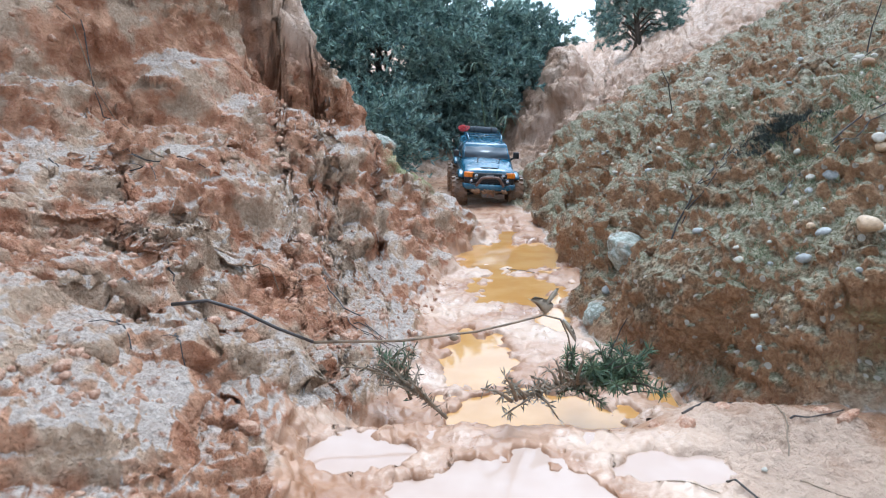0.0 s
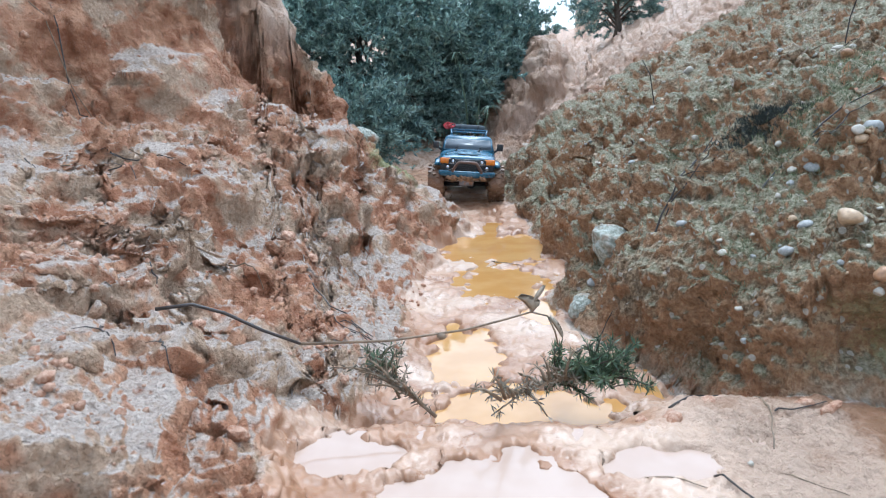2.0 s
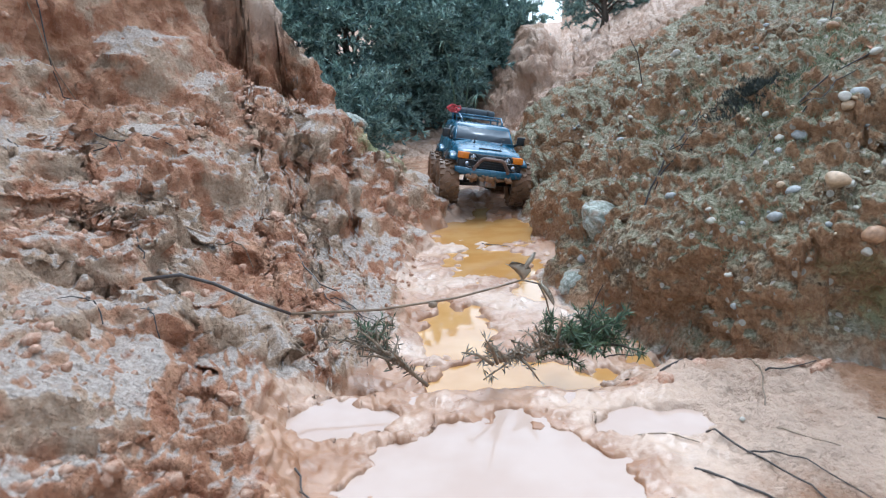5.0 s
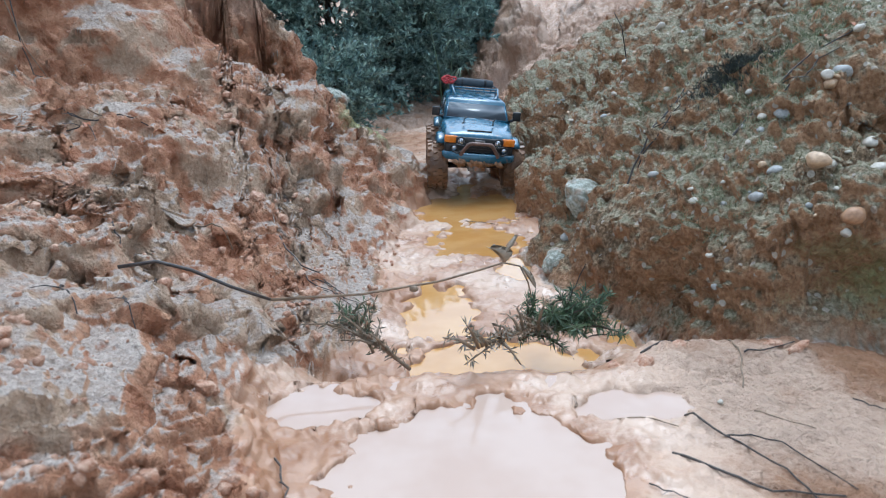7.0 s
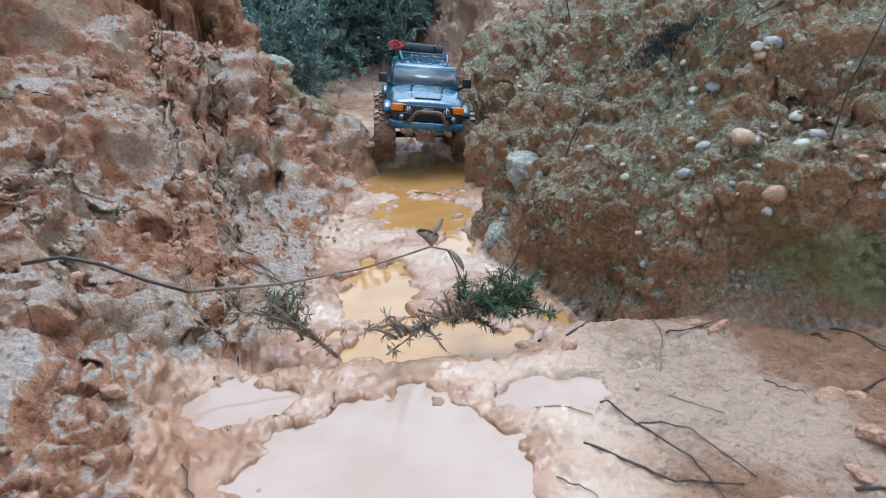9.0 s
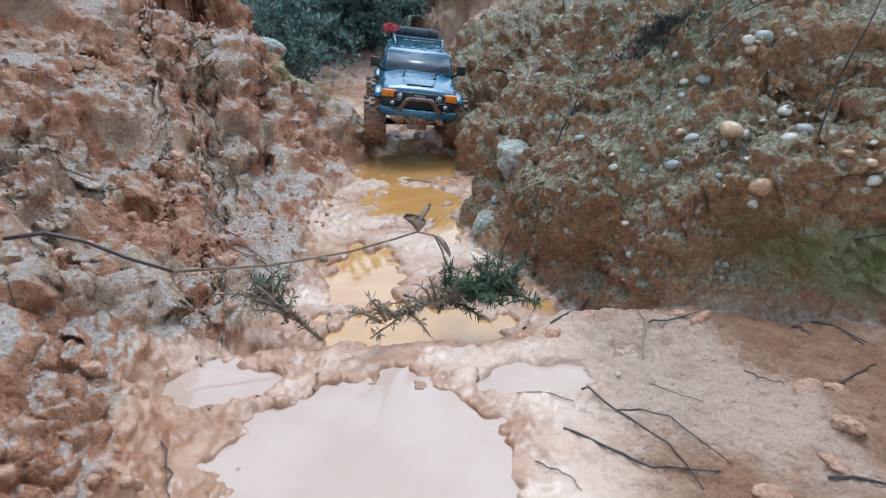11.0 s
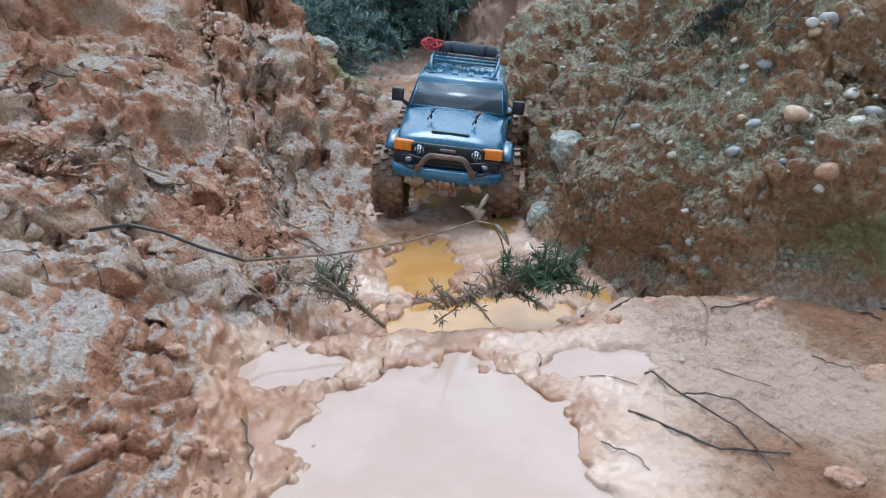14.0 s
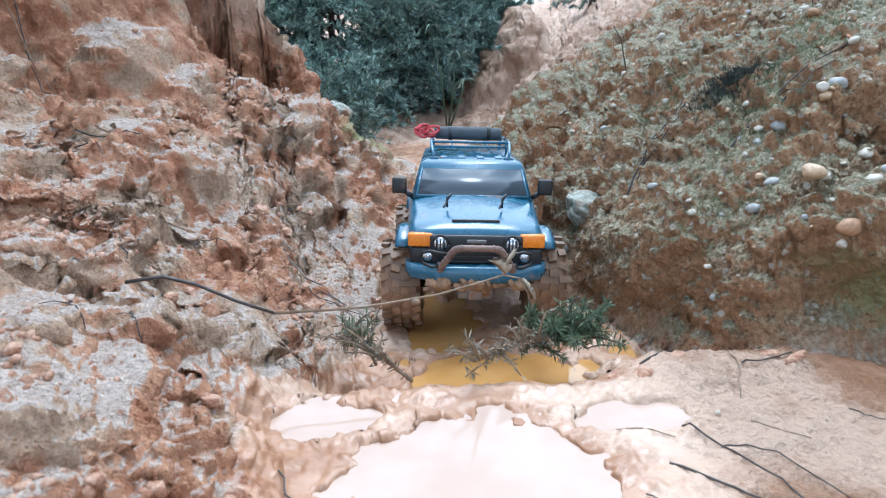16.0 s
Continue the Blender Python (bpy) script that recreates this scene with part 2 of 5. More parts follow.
def clay_material():
    n = Nodes("wet_clay")
    co = n.where()
    geo = n.add("ShaderNodeNewGeometry")
    up = n.add("ShaderNodeSeparateXYZ", {0: geo.outputs["Normal"]}).outputs["Z"]
    side, green, wet, broken, wall, shelf = (n.add("ShaderNodeAttribute", attribute_name=a).outputs["Fac"] for a in ("side", "green", "wet", "broken", "wall", "shelf"))
    big, mid, fine = n.noise(co, 5, 4), n.noise(co, 26, 6, 0.6), n.noise(co, 170, 5, 0.7)
    grit = n.noise(co, 520, 3, 0.7)
    # red clay where it has broken, paler where the surface faces up
    red = n.mix(n.ramp(mid, 0.35, 0.65), (0.37, 0.150, 0.072), (0.60, 0.32, 0.185))
    red = n.mix(n.ramp(fine, 0.56, 0.85), red, (0.68, 0.46, 0.33))
    tan = n.mix(n.ramp(fine, 0.3, 0.7), (0.42, 0.27, 0.165), (0.60, 0.43, 0.30))
    red = n.mix(n.ramp(n.calc("SUBTRACT", n.noise(co, 11, 4, 0.6), n.calc("MULTIPLY", broken, 0.15)), 0.42, 0.56), red, tan)
    pale = n.mix(n.ramp(fine, 0.3, 0.7), (0.44, 0.335, 0.265), (0.66, 0.56, 0.48))
    lie = n.calc("ADD", n.calc("MULTIPLY", up, 0.75), n.calc("ADD", n.calc("MULTIPLY", mid, 0.5), n.calc("SUBTRACT", n.calc("MULTIPLY", big, 0.6), n.calc("MULTIPLY", broken, 0.12))))
    clay = n.mix(n.ramp(lie, 1.06, 1.26), red, pale)
    bare = n.mix(n.ramp(n.noise(n.where((1, 1, 0.2)), 14, 4), 0.35, 0.65), (0.40, 0.25, 0.16), (0.62, 0.45, 0.34))
    clay = n.mix(wall, clay, bare)
    # brown gritty loam with moss on the mossy bank
    loam = n.mix(n.ramp(fine, 0.40, 0.62), (0.16, 0.10, 0.050), (0.43, 0.305, 0.185))
    loam = n.mix(n.ramp(n.calc("SUBTRACT", n.noise(co, 8, 5, 0.6), n.calc("MULTIPLY", up, 0.30)), 0.26, 0.42), loam, n.mix(n.ramp(fine, 0.3, 0.7), (0.28, 0.135, 0.058), (0.47, 0.275, 0.145)))
    moss = n.mix(n.ramp(fine, 0.35, 0.7), (0.19, 0.168, 0.085), (0.46, 0.415, 0.30))
    mossy = n.ramp(n.calc("ADD", n.calc("MULTIPLY", up, 0.55), n.calc("ADD", n.noise(co, 7, 5, 0.65), n.calc("MULTIPLY", n.noise(co, 70, 4, 0.7), 0.5))), 1.02, 1.26)
    loam = n.mix(mossy, loam, moss)
    loam = n.mix(n.ramp(n.calc("ADD", grit, n.calc("MULTIPLY", up, 0.12)), 0.74, 0.82), loam, (0.58, 0.53, 0.44))
    pebbles = n.add("ShaderNodeTexVoronoi", {"Vector": co, "Scale": 95.0})
    pick = n.add("ShaderNodeSeparateColor", {0: pebbles.outputs["Color"]}).outputs[0]
    stone = n.calc("MULTIPLY", n.ramp(pebbles.outputs["Distance"], 0.42, 0.34), n.ramp(pick, 0.86, 0.90))
    loam = n.mix(stone, loam, (0.52, 0.45, 0.36))
    both = n.mix(n.ramp(n.calc("ADD", side, n.calc("MULTIPLY", n.calc("SUBTRACT", mid, 0.5), 0.5)), 0.3, 0.7), clay, loam)
    both = n.mix(n.ramp(n.calc("ADD", green, n.calc("ADD", n.calc("MULTIPLY", n.calc("SUBTRACT", fine, 0.5), 0.9), n.calc("MULTIPLY", n.calc("SUBTRACT", mid, 0.5), 1.6))), 0.5, 1.2), both, n.mix(n.ramp(mid, 0.4, 0.6), (0.19, 0.20, 0.06), (0.33, 0.31, 0.15)))
    # slick mud along the bottom
    slick = n.ramp(n.calc("ADD", wet, n.calc("MULTIPLY", n.calc("SUBTRACT", mid, 0.5), 1.0)), 0.35, 0.65)
    mud = n.mix(n.ramp(n.noise(co, 18, 4, 0.55), 0.36, 0.64), (0.27, 0.128, 0.060), (0.40, 0.235, 0.145))
    mud = n.mix(n.calc("MULTIPLY", shelf, n.ramp(n.noise(co, 48, 5, 0.65), 0.40, 0.60, 0.15, 0.9)), mud, (0.26, 0.135, 0.068))
    mud = n.mix(n.ramp(n.calc("ADD", big, n.calc("MULTIPLY", fine, 0.25)), 0.58, 0.75), mud, (0.52, 0.37, 0.27))
    both = n.mix(slick, both, mud)
    n.set(Base_Color=both)
    slick = n.calc("MULTIPLY", slick, n.calc("SUBTRACT", 1.0, n.calc("MULTIPLY", shelf, 0.8)))
    dry = n.calc("SUBTRACT", 1.0, slick)
    n.set(Roughness=n.calc("SUBTRACT", n.ramp(fine, 0.3, 0.7, 0.55, 0.8), n.calc("MULTIPLY", slick, n.ramp(n.noise(co, 22, 3), 0.45, 0.68, 0.04, 0.40))), IOR=1.5)
    film = n.calc("MULTIPLY", n.ramp(n.calc("ADD", n.calc("MULTIPLY", wet, 0.6), n.calc("ADD", n.calc("MULTIPLY", up, 0.25), n.calc("SUBTRACT", n.noise(co, 16, 3, 0.5), n.calc("MULTIPLY", n.calc("ADD", side, shelf), 0.5)))), 1.06, 1.26), 0.35)
    n.set(Specular_IOR_Level=0.35)
    n.set(Coat_Weight=film, Coat_Roughness=0.1, Coat_IOR=1.5, Coat_Normal=n.bump(n.noise(co, 45, 3, 0.5), 0.25, 0.004))
    crumbs = n.add("ShaderNodeTexVoronoi", {"Vector": co, "Scale": 120.0, "Randomness": 1.0}, feature="SMOOTH_F1").outputs["Distance"]
    b = n.bump(n.noise(co, 560, 3, 0.65), n.calc("MULTIPLY", dry, 0.7), 0.003)
    b = n.bump(n.calc("SUBTRACT", 1.0, crumbs), n.calc("MULTIPLY", dry, 0.6), 0.006, b)
    n.set(Normal=n.bump(n.noise(co, 130, 5, 0.65), n.calc("ADD", n.calc("MULTIPLY", dry, 0.95), 0.12), 0.012, b))
    return n.mat


def muddy_water(name, dark, light, ior):
    n = Nodes(name)
    co = n.where()
    n.set(Base_Color=n.mix(n.ramp(n.noise(co, 12, 3), 0.35, 0.65), dark, light), Roughness=0.03, IOR=ior)
    n.set(Normal=n.bump(n.noise(co, 30, 2), 0.02, 0.01))
    return n.mat


def plain(name, colour, rough=0.5, metal=0.0, vary=0.25, scale=60, bump=0.15, own=True, dirt=0.0):
    n = Nodes(name)
    co = n.where(own=own)
    dark = tuple(c * (1 - vary) for c in colour)
    base = n.mix(n.ramp(n.noise(co, scale, 5), 0.3, 0.7), dark, colour)
    if dirt:
        base = n.mix(n.ramp(n.noise(co, 22, 5, 0.65), 0.66 - dirt, 0.78 - dirt), base, (0.24, 0.12, 0.06))
    n.set(Base_Color=base, Roughness=n.ramp(n.noise(co, scale * 2, 4), 0.3, 0.7, max(rough - 0.1, 0.02), min(rough + 0.1, 1)), Metallic=metal)
    if bump:
        n.set(Normal=n.bump(n.noise(co, scale * 4, 3), bump, 0.001))
    return n.mat


CLAY, WATER = clay_material(), muddy_water("muddy_water", (0.44, 0.225, 0.065), (0.50, 0.28, 0.10), 1.6)
# silty water, its base colour also paled to carry the sky's reflection
SKY_PALED = muddy_water("sky_paled_water", (0.43, 0.305, 0.235), (0.47, 0.35, 0.28), 1.4)
PAINT = plain("blue_paint", (0.030, 0.125, 0.205), 0.24, 0.0, 0.15, 14, 0.0, dirt=0.06)
PAINT.node_tree.nodes["Principled BSDF"].inputs["Coat Weight"].default_value = 0.25
PAINT.node_tree.nodes["Principled BSDF"].inputs["Coat Roughness"].default_value = 0.06
BLACK = plain("black_plastic", (0.012, 0.013, 0.015), 0.45, 0, 0.3, 40, 0.1, dirt=0.04)
RUBBER = plain("muddy_rubber", (0.25, 0.14, 0.075), 0.5, 0, 0.6, 25, 0.5)
GLASS = plain("dark_glass", (0.075, 0.095, 0.115), 0.08, 0, 0.2, 8, 0)
AMBER = plain("amber_lens", (0.75, 0.22, 0.015), 0.25, 0, 0.15, 60, 0)
CHROME = plain("lamp_chrome", (0.75, 0.77, 0.8), 0.18, 0.8, 0.2, 90, 0)
BAR = plain("worn_bar", (0.20, 0.12, 0.09), 0.5, 0.0, 0.4, 50, 0.3)
ROPE = plain("red_rope", (0.62, 0.08, 0.09), 0.7, 0, 0.3, 120, 0.4)
ROLL = plain("grey_bedroll", (0.07, 0.085, 0.10), 0.8, 0, 0.3, 80, 0.3)


# ---- building helpers ----
def mesh_object(name, verts, faces, material, flat=False):
    me = bpy.data.meshes.new(name)
    me.from_pydata([tuple(v) for v in verts], [], faces)
    me.materials.append(material)
    if not flat:
        me.polygons.foreach_set("use_smooth", [True] * len(me.polygons))
    return new(name, me)


def part(name, bm, material, parent=None, label="", flat=False):
    """Links a bmesh as one mesh object under its thing."""
    me = bpy.data.meshes.new(name)
    bm.normal_update()
    bm.to_mesh(me)
    bm.free()
    me.materials.append(material)
    if not flat:
        me.polygons.foreach_set("use_smooth", [True] * len(me.polygons))
    ob = new(name, me)
    ob.parent = parent
    return tagged(ob, label)


# ---- ground ----
def dent(P, x, y, z, r):
    """A round hollow: 1 at its heart, 0 outside."""
    return np.exp(-(((P[:, 0] - x) ** 2 + (P[:, 1] - y) ** 2 + (P[:, 2] - z) ** 2) / (r * r)))


def build_ground():
    cx, cy = 0.10, 0.06
    ang = np.concatenate([np.linspace(-180, -46, 40)[:-1], np.linspace(-46, 46, 900), np.linspace(46, 180, 40)[1:]])
    rad = np.concatenate([[0.0], np.geomspace(0.05, 0.28, 12), np.geomspace(0.28, 60, 1400)[1:]])
    rows = 760
    ring = np.zeros((len(ang), rows))
    for n, a in enumerate(ang):
        s, c = math.sin(radians(a)), math.cos(radians(a))
        if n % 12 == 0 or n == len(ang) - 1:
            z = ground_height(cx + rad * s, cy + rad * c)[0]
            step = np.hypot(np.diff(rad), np.minimum(np.abs(np.diff(z)), 0.05)) / np.maximum(rad[1:], 0.25)
            step *= np.where(rad[1:] < 0.3, 0.25, np.where(rad[1:] < 4.5, 1.0, 0.12))
            total = np.concatenate([[0], np.cumsum(step)])
            line = np.interp(np.linspace(0, total[-1], rows), total, rad)
        ring[n] = line
    # ease the spacing from column to column
    for _ in range(16):
        ring[1:-1] = (ring[:-2] + 2 * ring[1:-1] + ring[2:]) / 4
    A = np.radians(ang)[:, None]
    X, Y = (cx + ring * np.sin(A)), (cy + ring * np.cos(A))
    x, y = X.ravel(), Y.ravel()
    z, rs, ls, rise = ground_height(x, y)
    P = np.stack([x, y, z], 1)
    # roughen along the slope's own normal
    G = P.reshape(*X.shape, 3)
    N = np.cross(np.gradient(G, axis=1), np.gradient(G, axis=0)).reshape(-1, 3)
    N *= np.sign(N[:, 2:3] + 1e-12)
    N /= np.linalg.norm(N, axis=1)[:, None] + 1e-12
    rough = np.maximum(smooth(-0.02, 0.06, ls), smooth(-0.015, 0.02, rs))
    far = np.clip(np.hypot(x - cx, y - cy), 0.5, 4)
    left = smooth(0.0, 0.05, ls)
    warp = np.stack([vnoise(P, 30, 3), vnoise(P, 30, 4), vnoise(P, 30, 6)], 1)
    lump, lump_in = shards(P * np.array([1, 1, 2.4]) + 0.03 * warp, 11, 8, 0.9)
    mid, mid_in = shards(P * np.array([1, 1, 1.6]) + 0.010 * warp, 40, 28, 0.8)
    big = fbm(P * np.array([1, 1, 1.6]), 7, 3, 21, 0.5)
    # rounded clods with sharp clefts, at two sizes
    clods = np.abs(vnoise(P + 0.01 * warp, 34, 71)) + 0.5 * np.abs(vnoise(P, 71, 72)) + 0.28 * np.abs(vnoise(P, 150, 73)) - 0.6
    fine = fbm(P, 120, 2, 41, 0.6)
    cut = smooth(-0.3, 0.3, vnoise(P, 6, 91))
    crumb = smooth(-0.15, 0.35, vnoise(P, 9, 95))
    clay_d = (0.019 * lump * lump_in - 0.006 * (1 - lump_in)) * cut + (0.0055 * mid * mid_in - 0.0045 * (1 - mid_in)) * (0.2 + 0.8 * crumb) + 0.0075 * clods * (0.3 + 0.8 * crumb) + 0.0022 * fine
    loam_d = (0.018 * lump * lump_in - 0.006 * (1 - lump_in)) * cut + (0.007 * mid * mid_in - 0.004 * (1 - mid_in)) * (0.3 + 0.7 * crumb) + 0.020 * clods * (0.5 + 0.5 * cut) + 0.0035 * fine
    # the tall cliff is washed smooth, with upright flutes
    wall = smooth(0.42, 0.60, rise) * smooth(1.7, 2.1, y)
    flutes = fbm(P * np.array([1, 1, 0.12]), 8, 3, 66, 0.5)
    clay_d = clay_d * (1 - 0.8 * wall) + 0.018 * flutes * wall
    rough = np.maximum(rough, 0.9 * smooth(2.8, 3.3, y))
    d = rough * (0.017 * big * far ** 0.5 + left * clay_d + (1 - left) * loam_d)
    shelf = smooth(0.20, 0.32, x) * (1 - smooth(0.75, 0.85, y))
    trod = np.clip(fbm(P, 13, 2, 61) + 0.05 + 0.25 * shelf, 0, 1)
    d += (1 - rough) * (0.0030 * fbm(P, 22, 3, 51, 0.55) + 0.006 * clods * trod + 0.004 * mid * mid_in * trod + 0.0022 * fbm(P, 60, 2, 58, 0.6) + (0.0008 + 0.0012 * shelf) * fine)
    d -= 0.045 * dent(P, 0.455, 0.745, 0.13, 0.035) + 0.03 * dent(P, 0.50, 0.73, 0.10, 0.035) + 0.03 * dent(P, 0.33, 0.90, 0.05, 0.05) + 0.045 * dent(P, -0.29, 1.02, 0.20, 0.05) + 0.03 * dent(P, -0.38, 0.97, 0.21, 0.04)
    P = P + N * d[:, None]
    cols = len(ang)
    idx = np.arange(cols * rows).reshape(cols, rows)
    quads = np.stack([idx[:-1, 1:-1], idx[:-1, 2:], idx[1:, 2:], idx[1:, 1:-1]], -1).reshape(-1, 4)
    me = bpy.data.meshes.new("ground")
    me.vertices.add(len(P))
    me.vertices.foreach_set("co", P.ravel())
    me.loops.add(quads.size)
    me.loops.foreach_set("vertex_index", quads[:, ::-1].ravel())
    me.polygons.add(len(quads))
    me.polygons.foreach_set("loop_start", np.arange(0, quads.size, 4))
    me.polygons.foreach_set("use_smooth", np.ones(len(quads), dtype=bool))
    me.update(calc_edges=True)
    wet = (1 - np.maximum(smooth(-0.01, 0.06, ls), smooth(-0.03, 0.008, rs))) * (1 - smooth(2.6, 3.5, y))
    green = (1.0 + 0.5 * crumb) * np.exp(-(((x - 0.52) / 0.13) ** 2 + ((y - 0.73) / 0.11) ** 2 + ((P[:, 2] - 0.12) / 0.055) ** 2)) + 1.2 * np.exp(-(((x + 0.15) / 0.18) ** 2 + ((y - 1.85) / 0.16) ** 2 + ((P[:, 2] - 0.22) / 0.10) ** 2))
    layers = {"side": smooth(-0.03, 0.03, rs) * (1 - smooth(2.6, 3.1, y)), "wet": wet, "green": green, "broken": crumb * rough, "wall": np.maximum(wall, 0.85 * smooth(2.8, 3.3, y)), "shelf": shelf}
    for key, values in layers.items():
        me.attributes.new(key, "FLOAT", "POINT").data.foreach_set("value", values.astype(np.float32))
    me.materials.append(CLAY)
    return tagged(new("ground", me), "gully of red clay banks and wet mud", "ground", kind="structure")


GROUND = build_ground()


def water_sheet(name, x0, x1, y0, y1, z, label, mat):
    verts = [(x0 + (x1 - x0) * i / 12, y0 + (y1 - y0) * j / 12, z) for j in range(13) for i in range(13)]
    faces = [(j * 13 + i, j * 13 + i + 1, j * 13 + i + 14, j * 13 + i + 13) for j in range(12) for i in range(12)]
    return tagged(mesh_object(name, verts, faces, mat), label, "puddle", kind="structure")


water_sheet("water_near", -0.15, 0.33, 0.1, 0.70, 0.060, "milky puddle on a shelf of clay, paled for sky reflection", SKY_PALED)
water_sheet("water_rut", -0.06, 0.30, 0.72, 2.05, 0.0005, "orange muddy water standing in the rut", WATER)


# ---- the model car ----
def tube(bm, pts, r, sides=8, cap=True):
    rings = []
    for n, p in enumerate(pts):
        p = Vector(p)
        d = (Vector(pts[min(n + 1, len(pts) - 1)]) - Vector(pts[max(n - 1, 0)])).normalized()
        a = d.orthogonal().normalized() if n == 0 else (a - d * a.dot(d)).normalized()
        b = d.cross(a)
        rr = r[n] if isinstance(r, (list, tuple)) else r
        rings.append([bm.verts.new(p + (a * math.cos(t) + b * math.sin(t)) * rr) for t in [2 * math.pi * k / sides for k in range(sides)]])
    for q, s in zip(rings, rings[1:]):
        for k in range(sides):
            bm.faces.new((q[k], q[(k + 1) % sides], s[(k + 1) % sides], s[k]))
    if cap:
        bm.faces.new(rings[0][::-1])
        bm.faces.new(rings[-1])
    return bm


def box(bm, x0, x1, y0, y1, z0, z1, bevel=0.0):
    made = bmesh.ops.create_cube(bm, size=1, matrix=Matrix.LocRotScale(((x0 + x1) / 2, (y0 + y1) / 2, (z0 + z1) / 2), None, (x1 - x0, y1 - y0, z1 - z0)))
    if bevel:
        vs = set(made["verts"])
        bmesh.ops.bevel(bm, geom=[e for e in bm.edges if e.verts[0] in vs and e.verts[1] in vs], offset=bevel, segments=2, affect="EDGES", profile=0.6)
    return bm


def loft(bm, sections, close=True):
    """Skins a row of closed outlines (lists of points with equal counts)."""
    rings = [[bm.verts.new(p) for p in sec] for sec in sections]
    n = len(rings[0])
    for q, r in zip(rings, rings[1:]):
        for k in range(n):
            bm.faces.new((q[k], q[(k + 1) % n], r[(k + 1) % n], r[k]))
    if close:
        bm.faces.new(rings[0][::-1])
        bm.faces.new(rings[-1])
    return bm


def body_section(y, hw, z0, z1, crown, r=0.012):
    """A rounded cross section of the car's lower body."""
    pts = [(-hw, z0), (hw, z0), (hw * 1.02, (z0 + z1) / 2), (hw, z1 - r), (hw - 0.3 * r, z1 - 0.3 * r), (hw - r, z1), (hw * 0.5, z1 + crown * 0.8), (0, z1 + crown)]
    pts += [(-x, z) for x, z in reversed(pts[2:7])]
    return [(x, y, z) for x, z in pts]


def plate(bm, corners, thick):
    """A panel with thickness, from four corners."""
    c = [Vector(p) for p in corners]
    nrm = (c[1] - c[0]).cross(c[3] - c[0]).normalized() * thick
    loft(bm, [c, [p + nrm for p in c]])
    return bm


def wheel_meshes():
    bm = bmesh.new()
    prof = [(-0.020, 0.034), (-0.027, 0.044), (-0.027, 0.053), (-0.021, 0.0595), (0, 0.061), (0.021, 0.0595), (0.027, 0.053), (0.027, 0.044), (0.020, 0.034)]
    seg = 36
    rings = [[bm.verts.new((w, r * math.cos(2 * math.pi * k / seg), r * math.sin(2 * math.pi * k / seg))) for w, r in prof] for k in range(seg)]
    for k in range(seg):
        a, b = rings[k], rings[(k + 1) % seg]
        for i in range(len(prof) - 1):
            bm.faces.new((a[i], a[i + 1], b[i + 1], b[i]))
    rng = random.Random(4)
    for k in range(20):
        for w, ww, off in ((-0.021, 0.013, 0), (-0.006, 0.012, 0.5), (0.007, 0.012, 0), (0.021, 0.013, 0.5)):
            ang = 360 * (k + off) / 20
            m = pose(0, 0, 0, ang) @ pose(w, 0, 0.0625 - abs(w) * 0.08, rng.uniform(-12, 12), rng.uniform(-8, 8), rng.uniform(-25, 25))
            bmesh.ops.create_cube(bm, size=1, matrix=m @ Matrix.Diagonal((ww * rng.uniform(0.7, 1), 0.0095, rng.uniform(0.0045, 0.0075), 1)))
    tyre = bpy.data.meshes.new("tyre")
    bm.normal_update()
    bm.to_mesh(tyre)
    bm.free()
    tyre.materials.append(RUBBER)
    bm = bmesh.new()
    bmesh.ops.create_cone(bm, cap_ends=True, segments=24, radius1=0.035, radius2=0.035, depth=0.034, matrix=pose(0, 0, 0, 0, 90, 0))
    for k in range(6):
        box(bm, -0.019, 0.019, -0.0035, 0.0035, 0.008, 0.031)
        bmesh.ops.rotate(bm, verts=bm.verts, cent=(0, 0, 0), matrix=Euler((radians(60), 0, 0)).to_matrix())
    bmesh.ops.create_cone(bm, cap_ends=True, segments=12, radius1=0.008, radius2=0.006, depth=0.048, matrix=pose(0, 0, 0, 0, 90, 0))
    rim = bpy.data.meshes.new("rim")
    bm.normal_update()
    bm.to_mesh(rim)
    bm.free()
    rim.materials.append(BLACK)
    return tyre, rim


WHEELS, AXLES = [], []
MUD = plain("caked_mud", (0.34, 0.20, 0.11), 0.6, 0, 0.5, 90, 0.6)
STEEL = plain("dull_steel", (0.25, 0.25, 0.26), 0.4, 0.7, 0.3, 90, 0.1, dirt=0.1)


